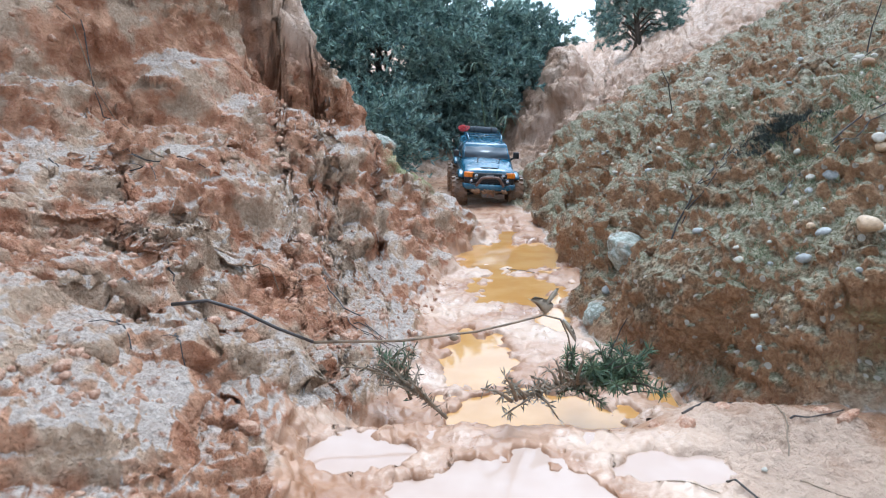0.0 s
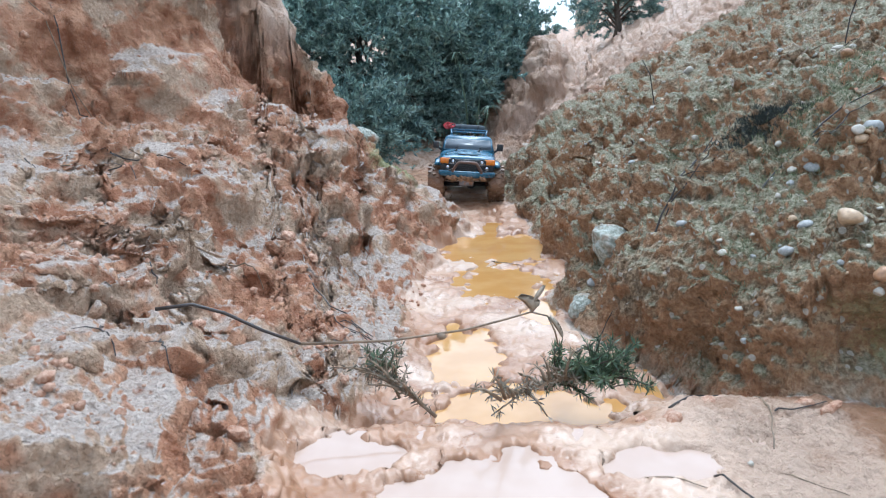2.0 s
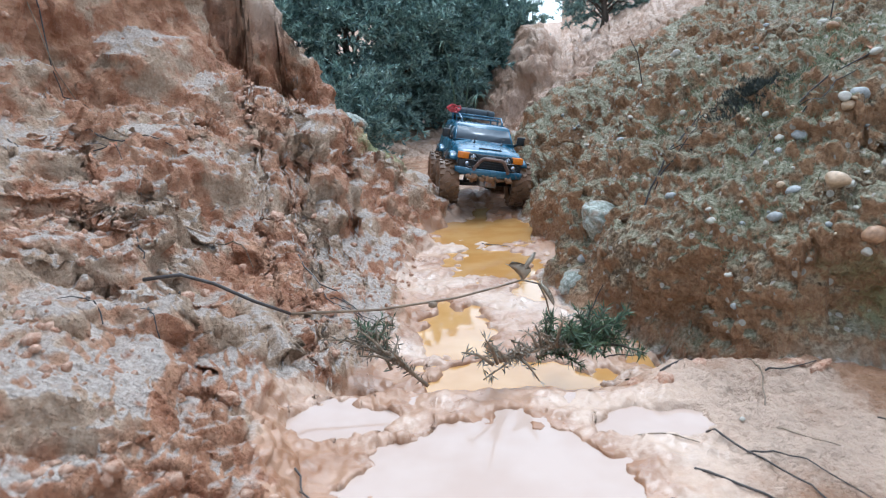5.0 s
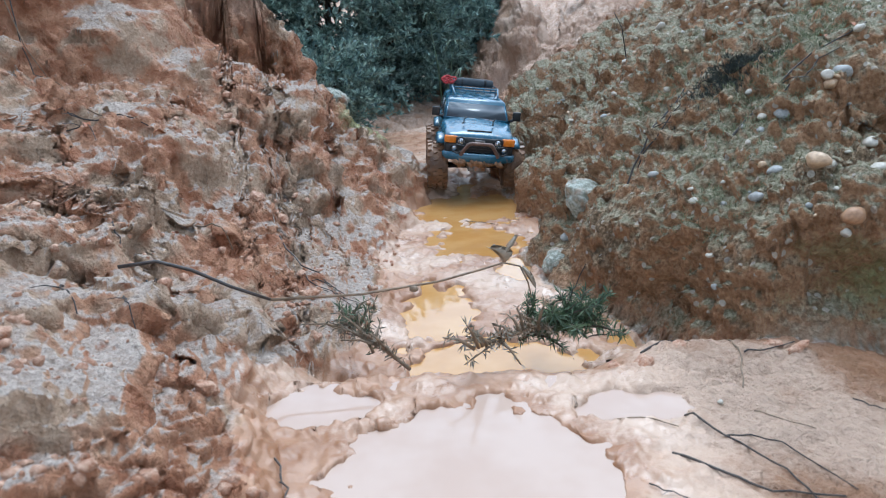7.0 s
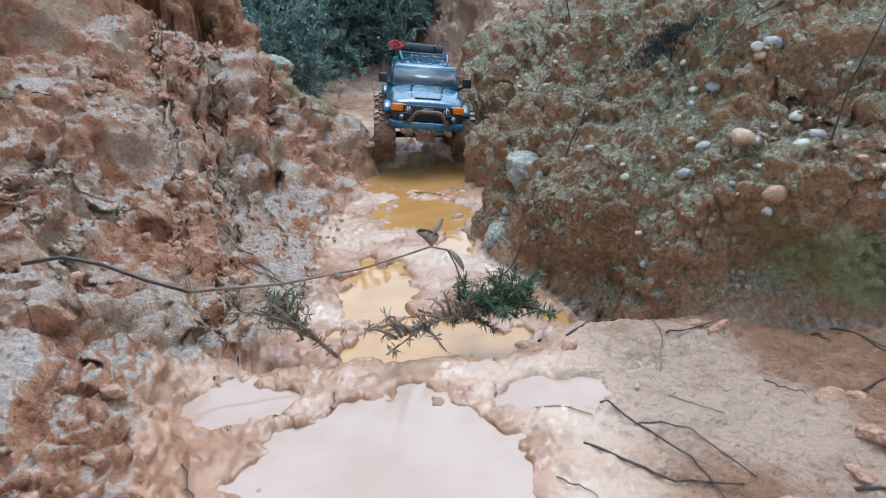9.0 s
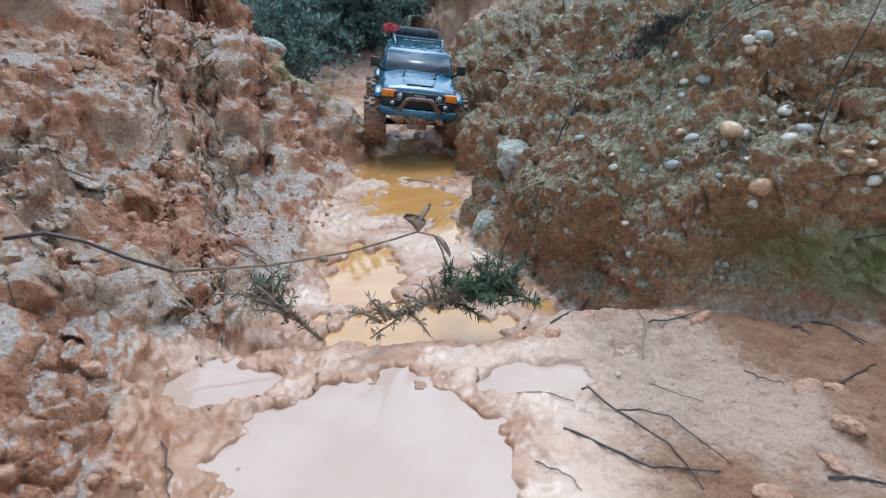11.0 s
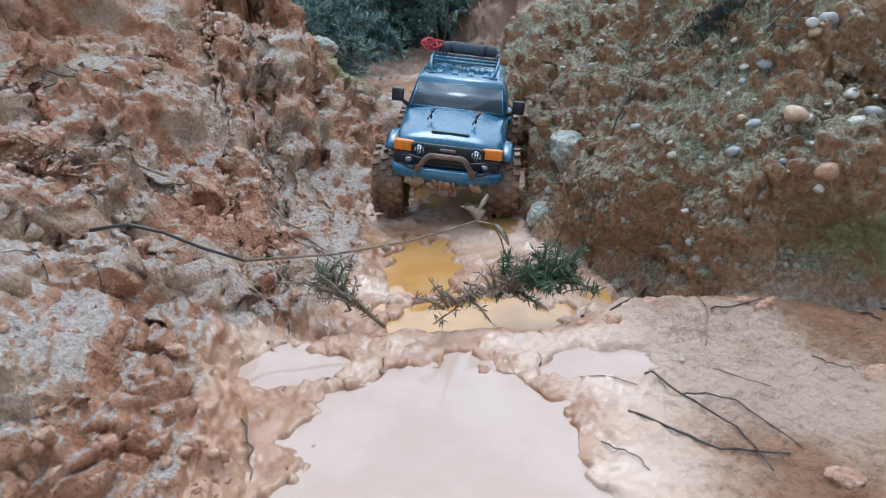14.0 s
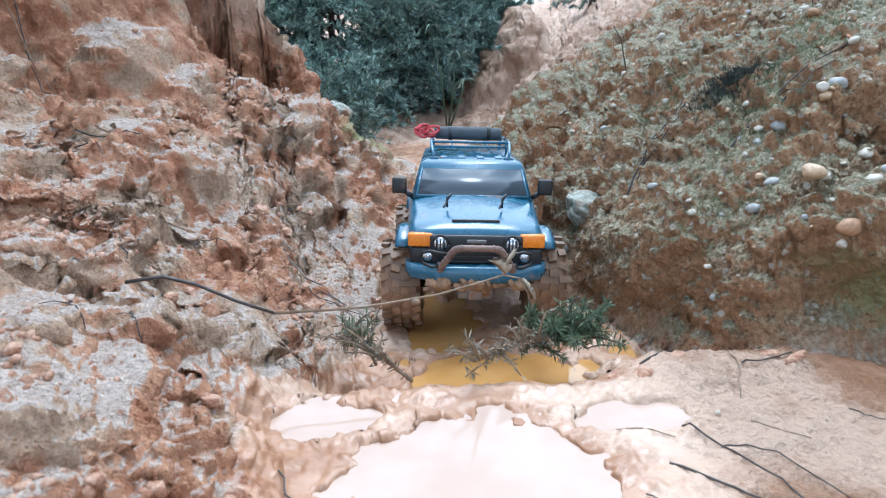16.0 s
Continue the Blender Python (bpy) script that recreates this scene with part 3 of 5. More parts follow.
def build_car():
    car = tagged(new("model_car"), "mud-splashed blue radio-controlled off-road model car with big tyres", "model car")
    # lower body and bonnet, front to back
    bm = bmesh.new()
    loft(bm, [body_section(y, hw, z0, z1, cr) for y, hw, z0, z1, cr in (
        (-0.070, 0.078, 0.122, 0.148, 0.003), (-0.064, 0.086, 0.117, 0.152, 0.004), (-0.040, 0.091, 0.115, 0.157, 0.006), (0.02, 0.094, 0.113, 0.163, 0.008), (0.075, 0.096, 0.108, 0.172, 0.006),
        (0.09, 0.097, 0.105, 0.175, 0.004), (0.36, 0.097, 0.105, 0.175, 0.004), (0.385, 0.093, 0.11, 0.172, 0.004))])
    part("body", bm, PAINT, car)
    # air slot of the bonnet
    bm = bmesh.new()
    box(bm, -0.032, 0.032, -0.050, -0.045, 0.1585, 0.1632, 0.001)
    part("bonnet_slot", bm, BLACK, car)
    for sx in (-1, 1):
        bm = bmesh.new()
        tube(bm, [(sx * 0.039, 0.0, 0.171), (sx * 0.039, 0.0, 0.186)], 0.0016, 6)
        tube(bm, [(sx * 0.039, 0.0, 0.182), (sx * 0.039 + 0.006, 0.003, 0.190)], 0.0018, 6)
        tube(bm, [(sx * 0.039, 0.0, 0.180), (sx * 0.039 - 0.005, -0.014, 0.173)], 0.0014, 6)
        part("body_clip", bm, BLACK, car)
    # cabin
    bm = bmesh.new()
    loft(bm, [
        [(-0.090, 0.070, 0.172), (0.090, 0.070, 0.172), (0.092, 0.09, 0.174), (0.092, 0.37, 0.174), (0.088, 0.385, 0.174), (-0.088, 0.385, 0.174), (-0.092, 0.37, 0.174), (-0.092, 0.09, 0.174)],
        [(-0.083, 0.119, 0.212), (0.083, 0.119, 0.212), (0.083, 0.128, 0.213), (0.083, 0.36, 0.213), (0.079, 0.375, 0.213), (-0.079, 0.375, 0.213), (-0.083, 0.36, 0.213), (-0.083, 0.128, 0.213)],
        [(-0.079, 0.122, 0.219), (0.079, 0.122, 0.219), (0.080, 0.130, 0.221), (0.080, 0.355, 0.221), (0.075, 0.368, 0.219), (-0.075, 0.368, 0.219), (-0.080, 0.355, 0.221), (-0.080, 0.130, 0.221)],
        [(-0.070, 0.135, 0.224), (0.070, 0.135, 0.224), (0.071, 0.145, 0.225), (0.071, 0.345, 0.225), (0.067, 0.355, 0.224), (-0.067, 0.355, 0.224), (-0.071, 0.345, 0.225), (-0.071, 0.145, 0.225)]])
    part("cabin", bm, PAINT, car)
    for x in (-0.045, -0.015, 0.015, 0.045):
        bm = bmesh.new()
        box(bm, x - 0.006, x + 0.006, 0.15, 0.34, 0.223, 0.2268, 0.0012)
        part("roof_rib", bm, PAINT, car)
    bm = bmesh.new()
    plate(bm, [(-0.083, 0.0735, 0.1765), (0.083, 0.0735, 0.1765), (0.076, 0.1155, 0.2105), (-0.076, 0.1155, 0.2105)], 0.0022)
    part("windscreen", bm, GLASS, car)
    bm = bmesh.new()
    for a, b in (((-0.085, 0.072, 0.1755), (0.085, 0.072, 0.1755)), ((0.085, 0.072, 0.1755), (0.078, 0.1165, 0.2115)), ((0.078, 0.1165, 0.2115), (-0.078, 0.1165, 0.2115)), ((-0.078, 0.1165, 0.2115), (-0.085, 0.072, 0.1755))):
        tube(bm, [a, b], 0.0022, 6)
    part("screen_frame", bm, PAINT, car)
    for sx in (-1, 1):
        for y0, y1 in ((0.12, 0.20), (0.215, 0.34)):
            bm = bmesh.new()
            pts = [(sx * 0.0915, y0 - 0.012, 0.180), (sx * 0.0915, y1, 0.180), (sx * 0.0845, y1 - 0.004, 0.209), (sx * 0.0845, y0 + 0.010, 0.209)]
            plate(bm, pts if sx < 0 else pts[::-1], 0.002)
            part("side_window", bm, GLASS, car)
        # mirror
        bm = bmesh.new()
        box(bm, sx * 0.112 - 0.011, sx * 0.112 + 0.011, 0.080, 0.092, 0.177, 0.201, 0.003)
        mirror = part("door_mirror", bm, BLACK, car)
        bm = bmesh.new()
        tube(bm, [(sx * 0.092, 0.086, 0.172), (sx * 0.104, 0.086, 0.180)], 0.004, 8)
        part("mirror_arm", bm, BLACK, mirror)
        # flared wheel arches
        for yy, tag in ((0.0, 0), (0.29, 1)):
            bm = bmesh.new()
            arcs = []
            for k in range(13):
                t = radians(22 + 112 * k / 12)
                c, s = math.cos(t), math.sin(t)
                arcs.append([(sx * x, yy + r * c, 0.078 + r * s * 0.93) for x, r in ((0.086, 0.074), (0.104, 0.0725), (0.110, 0.069), (0.106, 0.066), (0.086, 0.066))])
            loft(bm, arcs)
            bmesh.ops.recalc_face_normals(bm, faces=bm.faces)
            part("wheel_arch", bm, PAINT, car)
        # lamps
        bm = bmesh.new()
        box(bm, sx * 0.074 - 0.0165, sx * 0.074 + 0.0165, -0.076, -0.062, 0.131, 0.149, 0.003)
        part("indicator", bm, AMBER, car, "amber indicator lens")
        bm = bmesh.new()
        bmesh.ops.create_cone(bm, cap_ends=True, segments=20, radius1=0.0105, radius2=0.0085, depth=0.012, matrix=pose(sx * 0.0475, -0.074, 0.136, 90))
        lamp = part("headlight", bm, CHROME, car, "round chrome headlight")
        bm = bmesh.new()
        tube(bm, [(sx * 0.0475 + 0.0115 * math.cos(t), -0.079, 0.136 + 0.0115 * math.sin(t)) for t in [2 * math.pi * k / 20 for k in range(21)]], 0.0018, 6)
        part("bezel", bm, BLACK, lamp)
        for k in (-1, 0, 1):
            bm = bmesh.new()
            box(bm, sx * 0.0475 + k * 0.005 - 0.0008, sx * 0.0475 + k * 0.005 + 0.0008, -0.0815, -0.0795, 0.129, 0.143)
            part("lamp_bar", bm, BLACK, lamp)
    # dark fascia between lamps and bumper
    bm = bmesh.new()
    box(bm, -0.088, 0.088, -0.0735, -0.055, 0.104, 0.1305, 0.004)
    part("fascia", bm, BLACK, car)
    # grille
    bm = bmesh.new()
    box(bm, -0.062, 0.062, -0.0775, -0.06, 0.108, 0.1475, 0.004)
    grille = part("grille", bm, BLACK, car)
    for k in range(4):
        bm = bmesh.new()
        box(bm, -0.045, 0.045, -0.0795, -0.077, 0.111 + 0.0065 * k, 0.1135 + 0.0065 * k, 0.0008)
        part("grille_slat", bm, BLACK, grille)
    bm = bmesh.new()
    box(bm, -0.013, 0.013, -0.0805, -0.078, 0.1375, 0.1425, 0.001)
    part("badge", bm, STEEL, grille)
    # bumper, its mud, winch and bull bar
    bm = bmesh.new()
    loft(bm, [[(x, y0, z0), (x, y0 + 0.028, z0), (x, y0 + 0.028, z1), (x, y0 + 0.004, z1), (x, y0, z1 - 0.004)] for x, y0, z0, z1 in (
        (-0.094, -0.070, 0.096, 0.108), (-0.085, -0.086, 0.092, 0.109), (-0.05, -0.096, 0.089, 0.109), (0.05, -0.096, 0.089, 0.109), (0.085, -0.086, 0.092, 0.109), (0.094, -0.070, 0.096, 0.108))])
    part("bumper", bm, PAINT, car)
    rng = random.Random(9)
    for k in range(34):
        bm = bmesh.new()
        bmesh.ops.create_icosphere(bm, subdivisions=1, radius=rng.uniform(0.004, 0.009), matrix=pose(rng.uniform(-0.062, 0.062), rng.uniform(-0.098, -0.084), rng.uniform(0.080, 0.090), rng.uniform(0, 90), rng.uniform(0, 90)) @ Matrix.Diagonal((1.5, 1, 0.8, 1)))
        part("mud_lump", bm, MUD, car, "mud caked under the bumper")
    bm = bmesh.new()
    box(bm, -0.024, 0.024, -0.08, -0.03, 0.060, 0.084, 0.004)
    box(bm, -0.010, 0.010, -0.088, -0.07, 0.062, 0.078, 0.002)
    part("winch", bm, STEEL, car)
    bm = bmesh.new()
    path = [(-0.047, -0.098, 0.107), (-0.044, -0.104, 0.114), (-0.033, -0.108, 0.131), (-0.029, -0.109, 0.1355), (-0.022, -0.109, 0.138), (0.022, -0.109, 0.138), (0.029, -0.109, 0.1355), (0.033, -0.108, 0.131), (0.044, -0.104, 0.114), (0.047, -0.098, 0.107)]
    tube(bm, path, 0.0042, 10)
    for k in range(30):
        u = k / 29 * (len(path) - 1)
        i = min(int(u), len(path) - 2)
        p = Vector(path[i]).lerp(Vector(path[i + 1]), u - i)
        dirn = (Vector(path[i + 1]) - Vector(path[i])).normalized()
        tube(bm, [p - dirn * 0.0009, p + dirn * 0.0009], 0.0049, 10)
    part("bull_bar", bm, BAR, car, "bull bar wrapped in brown cord")
    for sx in (-1, 1):
        bm = bmesh.new()
        tube(bm, [(sx * x, y, z) for x, y, z in ((0.036, -0.104, 0.128), (0.060, -0.098, 0.131), (0.070, -0.094, 0.128), (0.073, -0.092, 0.121), (0.070, -0.094, 0.114), (0.058, -0.098, 0.110), (0.044, -0.102, 0.113))], 0.0022, 8)
        part("lamp_guard", bm, BLACK, car)
        bm = bmesh.new()
        bmesh.ops.create_uvsphere(bm, u_segments=10, v_segments=6, radius=0.0045, matrix=pose(sx * 0.049, -0.099, 0.1125))
        part("bar_bolt", bm, BLACK, car)
        bm = bmesh.new()
        bmesh.ops.create_cone(bm, cap_ends=True, segments=14, radius1=0.007, radius2=0.006, depth=0.01, matrix=pose(sx * 0.064, -0.074, 0.119, 90))
        part("fog_lamp", bm, CHROME, car)
    # roof rack
    bm = bmesh.new()
    for sx in (-1, 1):
        tube(bm, [(sx * 0.060, 0.148, 0.224), (sx * 0.062, 0.152, 0.234), (sx * 0.066, 0.20, 0.247), (sx * 0.066, 0.36, 0.247)], 0.0027, 8)
        tube(bm, [(sx * 0.066, 0.36, 0.247), (sx * 0.064, 0.365, 0.224)], 0.0027, 8)
        tube(bm, [(sx * 0.066, 0.25, 0.247), (sx * 0.066, 0.25, 0.224)], 0.0022, 8)
    for y, z in ((0.20, 0.247), (0.215, 0.238), (0.28, 0.241), (0.36, 0.247)):
        tube(bm, [(-0.066, y, z), (0.066, y, z)], 0.0022, 8)
    for x in (-0.03, 0.0, 0.03):
        tube(bm, [(x, 0.215, 0.238), (x, 0.36, 0.241)], 0.0016, 6)
    rack = part("roof_rack", bm, PAINT, car)
    for sx in (-1, 1):
        bm = bmesh.new()
        box(bm, sx * 0.060 - 0.008, sx * 0.060 + 0.008, 0.142, 0.154, 0.2225, 0.2275, 0.001)
        part("rack_foot", bm, PAINT, rack)
    bm = bmesh.new()
    tube(bm, [(-0.062, 0.288, 0.256), (-0.058, 0.288, 0.256), (-0.03, 0.288, 0.2565), (0.03, 0.290, 0.2555), (0.056, 0.291, 0.255), (0.060, 0.291, 0.255)], [0.008, 0.0105, 0.012, 0.012, 0.011, 0.008], 14)
    roll = part("bedroll", bm, ROLL, car, "grey rolled mat on the roof rack")
    for x in (-0.033, 0.036):
        bm = bmesh.new()
        tube(bm, [(x - 0.003, 0.289, 0.256), (x + 0.003, 0.289, 0.256)], 0.0128, 16)
        part("strap", bm, BLACK, roll)
    bm = bmesh.new()
    rng = random.Random(3)
    for k in range(5):
        cx, cz, r1, r2, tilt = -0.075 + rng.uniform(-0.012, 0.010), 0.260 + rng.uniform(-0.003, 0.008), rng.uniform(0.008, 0.013), rng.uniform(0.005, 0.008), rng.uniform(-0.9, 0.9)
        tube(bm, [(cx + r1 * math.cos(t) * math.cos(tilt) - r2 * math.sin(t) * math.sin(tilt), 0.272 + 0.006 * math.sin(2 * t + k), cz + r1 * math.cos(t) * math.sin(tilt) + r2 * math.sin(t) * math.cos(tilt)) for t in [2 * math.pi * i / 16 for i in range(17)]], 0.0024, 6)
    part("rope", bm, ROPE, car, "coil of red rope")
    # chassis
    bm = bmesh.new()
    box(bm, -0.028, 0.028, -0.06, 0.36, 0.085, 0.108, 0.004)
    box(bm, -0.07, 0.07, 0.05, 0.25, 0.095, 0.108, 0.004)
    part("chassis", bm, BLACK, car)
    tyre, rim = wheel_meshes()
    for yy in (0.0, 0.29):
        bm = bmesh.new()
        tube(bm, [(-0.085, 0, 0), (-0.03, 0, 0), (0.085, 0, 0)], 0.008, 10)
        bmesh.ops.create_uvsphere(bm, u_segments=12, v_segments=8, radius=0.017, matrix=pose(0.016, 0, 0))
        axle = part("axle", bm, BLACK, car)
        AXLES.append((axle, yy))
        for sx in (-1, 1):
            bm = bmesh.new()
            tube(bm, [(sx * 0.05, yy + 0.012, 0.065), (sx * 0.045, yy + 0.014, 0.118)], 0.006, 10)
            part("shock_absorber", bm, STEEL, car)
            wheel = new("wheel")
            wheel.parent = car
            for nm, me in (("tyre", tyre), ("rim", rim)):
                o = new(nm, me)
                o.parent = wheel
            WHEELS.append((wheel, sx * 0.101, yy))
    return car


CAR = build_car()


# ---- plants, twigs and stones ----
bpy.context.view_layer.update()
DEPS = bpy.context.evaluated_depsgraph_get()


def drop(x, y, top=1.2):
    """The ground's height and slope under a place."""
    hit, place, normal, _ = GROUND.ray_cast(Vector((x, y, top)), Vector((0, 0, -1)))
    return (place.z, normal) if hit else (0.0, Vector((0, 0, 1)))


def leaf_material(name, dark, light, rough=0.55):
    n = Nodes(name)
    geo = n.add("ShaderNodeNewGeometry")
    co = n.where()
    tone = n.calc("ADD", n.calc("MULTIPLY", geo.outputs["Random Per Island"], 0.6), n.calc("MULTIPLY", n.noise(co, 5, 3), 0.5))
    n.set(Base_Color=n.mix(n.ramp(tone, 0.25, 0.85), dark, light), Roughness=rough)
    return n.mat


# the bushes' greens are lifted and blued: haze put into the leaf colour
HAZED_FOLIAGE = leaf_material("hazed_bush_leaves", (0.07, 0.13, 0.13), (0.31, 0.43, 0.36))
PALE_LEAF = leaf_material("pale_leaves", (0.16, 0.24, 0.17), (0.34, 0.42, 0.34))
GORSE = leaf_material("gorse_needles", (0.035, 0.065, 0.035), (0.12, 0.17, 0.085))
DRY_NEEDLE = leaf_material("dry_needles", (0.10, 0.085, 0.06), (0.25, 0.21, 0.15))
DARK_TUFT = leaf_material("dark_tuft", (0.015, 0.02, 0.018), (0.06, 0.07, 0.055))
BARK = plain("bark", (0.10, 0.075, 0.055), 0.8, 0, 0.5, 60, 0.5)
TWIG = plain("wet_twig", (0.055, 0.042, 0.036), 0.45, 0, 0.5, 120, 0.4)
STRAW = plain("pale_twig", (0.27, 0.19, 0.12), 0.6, 0, 0.5, 120, 0.4)
DEAD_LEAF = plain("dead_leaf", (0.36, 0.29, 0.21), 0.6, 0, 0.4, 90, 0.4)
RUST_LEAF = plain("rusty_leaf", (0.36, 0.13, 0.05), 0.55, 0, 0.4, 90, 0.4)


def blades(points, dirs, length, width, rng, per=5, spread=0.7):
    """Sprigs of narrow leaves: two triangles each, as arrays of corners."""
    n = len(points)
    base = np.repeat(points, per, 0)
    d = np.repeat(dirs, per, 0) + rng.normal(0, spread, (n * per, 3))
    d /= np.linalg.norm(d, axis=1)[:, None]
    side = np.cross(d, rng.normal(0, 1, (n * per, 3)))
    side /= np.linalg.norm(side, axis=1)[:, None]
    L = length * rng.uniform(0.5, 1.2, (n * per, 1))
    w = width * rng.uniform(0.6, 1.2, (n * per, 1))
    a, m, c = base, base + d * L * 0.5, base + d * L
    verts = np.stack([a, m + side * w, c, m - side * w], 1).reshape(-1, 3)
    faces = np.arange(n * per * 4).reshape(-1, 4)
    return verts, faces


def leaf_mesh(name, verts, faces, material, parent, label=""):
    me = bpy.data.meshes.new(name)
    me.vertices.add(len(verts))
    me.vertices.foreach_set("co", np.ascontiguousarray(verts, dtype=np.float32).ravel())
    me.loops.add(faces.size)
    me.loops.foreach_set("vertex_index", faces.ravel())
    me.polygons.add(len(faces))
    me.polygons.foreach_set("loop_start", np.arange(0, faces.size, 4))
    me.update(calc_edges=True)
    me.materials.append(material)
    ob = new(name, me)
    ob.parent = parent
    return tagged(ob, label)


def build_bush(name, label, cx, cy, rx, ry, top, seed, count, leaf=0.05, foot=None, low=0.0):
    """A shrub: limbs from one foot to many clumps, each clump with sprigs of fine leaves."""
    rng = np.random.default_rng(seed)
    z0 = drop(*(foot or (cx, cy)), 6)[0] if foot is None else drop(*foot, 6)[0]
    bush = tagged(new(name), label, "bush")
    fx, fy = foot or (cx, cy)
    clumps = []
    while len(clumps) < count:
        p = rng.uniform(-1, 1, 3)
        if 0.25 < np.dot(p, p) < 1:
            clumps.append((cx + rx * p[0], cy + ry * p[1], z0 + low + (top - low) * (0.5 + 0.5 * p[2])))
    bm = bmesh.new()
    tube(bm, [(fx, fy, z0 - 0.03), (fx + 0.02, fy, z0 + 0.12 * top), (cx, cy, z0 + 0.45 * top), (cx + 0.03, cy, z0 + 0.8 * top)], [0.035, 0.03, 0.022, 0.006], 8)
    part("trunk", bm, BARK, bush)
    bm = bmesh.new()
    for k, c in enumerate(clumps[:50]):
        h = max(0.1 * top, min(c[2] - z0 - 0.25 * rx, 0.6 * top))
        s = Vector((fx + (cx - fx) * h / top, fy + (cy - fy) * h / top, z0 + h))
        mid = s.lerp(Vector(c), 0.5) + Vector((0, 0, 0.06))
        tube(bm, [s, mid, c], [0.010, 0.007, 0.002], 5, cap=False)
    part("limbs", bm, BARK, bush)
    # each clump throws leafy shoots outwards and up
    pts, dirs = [], []
    mid = np.array([cx, cy, z0 + top * 0.35])
    for c in clumps:
        c = np.array(c)
        out = (c - mid) / np.linalg.norm(c - mid)
        for _ in range(11):
            d = out * 0.8 + rng.normal(0, 0.6, 3) + np.array([0, 0, 0.45])
            d /= np.linalg.norm(d)
            root = c + rng.normal(0, 0.05, 3)
            L = rng.uniform(0.09, 0.20)
            u = rng.uniform(0.0, 1.0, (16, 1))
            pts.append(root + d * L * u - np.array([0, 0, 0.05]) * u * u)
            dirs.append(np.tile(d * 0.9, (16, 1)))
    pts, dirs = np.concatenate(pts), np.concatenate(dirs)
    keep = pts[:, 2] > z0 + 0.01
    v, f = blades(pts[keep], dirs[keep], leaf * 0.8, leaf * 0.085, rng, 5, 0.6)
    leaf_mesh("crown", v, f, HAZED_FOLIAGE, bush)
    return bush


build_bush("gorse_bush", "dense dark green bush of fine prickly leaves behind the gully", -0.62, 4.05, 0.80, 0.55, 0.98, 1, 240, 0.05, (-0.5, 4.1))
build_bush("gorse_bush", "tall dark green bush overhanging a mound of earth", 0.10, 4.5, 0.42, 0.45, 0.75, 2, 120, 0.05, (0.0, 4.7), 0.1)
build_bush("gorse_bush", "dark green bush in the shade of a clay cliff", -1.45, 4.3, 0.6, 0.6, 1.2, 3, 90, 0.055, (-1.4, 4.4))
build_bush("gorse_bush", "small green bush on the far slope", 1.30, 6.2, 0.30, 0.3, 0.55, 4, 40, 0.05)
build_bush("gorse_bush", "low bright green shoots at the foot of the bank", -0.52, 3.0, 0.20, 0.2, 0.36, 5, 24, 0.04)


def build_shoots():
    """Pale shoots with long drooping leaves in front of the dark bush."""
    plant = tagged(new("broadleaf_plant"), "pale green plant with long drooping leaves", "plant")
    rng = random.Random(12)
    base = Vector((0.03, 3.45, drop(0.03, 3.45, 6)[0]))
    for n, tip in enumerate(((-0.02, 3.4, 0.56), (0.09, 3.4, 0.43), (0.13, 3.38, 0.30))):
        tip = Vector(tip)
        bm = bmesh.new()
        tube(bm, [base, base.lerp(tip, 0.5) + Vector((0.01, 0, 0.02)), tip], [0.005, 0.004, 0.002], 6)
        stem = part("stem", bm, GORSE, plant)
        for k in range(9):
            a = rng.uniform(0, 6.28)
            d = Vector((math.cos(a), math.sin(a) * 0.6, 0))
            L = rng.uniform(0.05, 0.10)
            bm = bmesh.new()
            rows = []
            for i in range(5):
                u = i / 4
                c = tip + d * L * u + Vector((0, 0, 0.04 * u - 0.09 * u * u + 0.02))
                w = 0.006 * math.sin(math.pi * (0.12 + 0.86 * u))
                sd = d.cross(Vector((0, 0, 1))) * w
                rows.append([c + sd, c + Vector((0, 0, 0.001)), c - sd, c - Vector((0, 0, 0.0006))])
            loft(bm, rows)
            part("leaf", bm, PALE_LEAF, stem)
    return plant


build_shoots()


def lie(points, lift=0.002):
    """Lays a line of ground places on the ground."""
    return [Vector((x, y, drop(x, y)[0] + lift + h)) for x, y, h in points]


def twig(name, pts, r, mat, label, taper=0.5, side=()):
    bm = bmesh.new()
    tube(bm, pts, [r * (1 - (1 - taper) * k / (len(pts) - 1)) for k in range(len(pts))], 6)
    for i, d, L in side:
        p = Vector(pts[i])
        tube(bm, [p, p + Vector(d) * L * 0.5 + Vector((0, 0, L * 0.1)), p + Vector(d) * L], [r * 0.6, r * 0.45, r * 0.2], 5)
    me = bpy.data.meshes.new(name)
    bm.normal_update()
    bm.to_mesh(me)
    bm.free()
    me.materials.append(mat)
    return tagged(new(name, me), label, "twig")


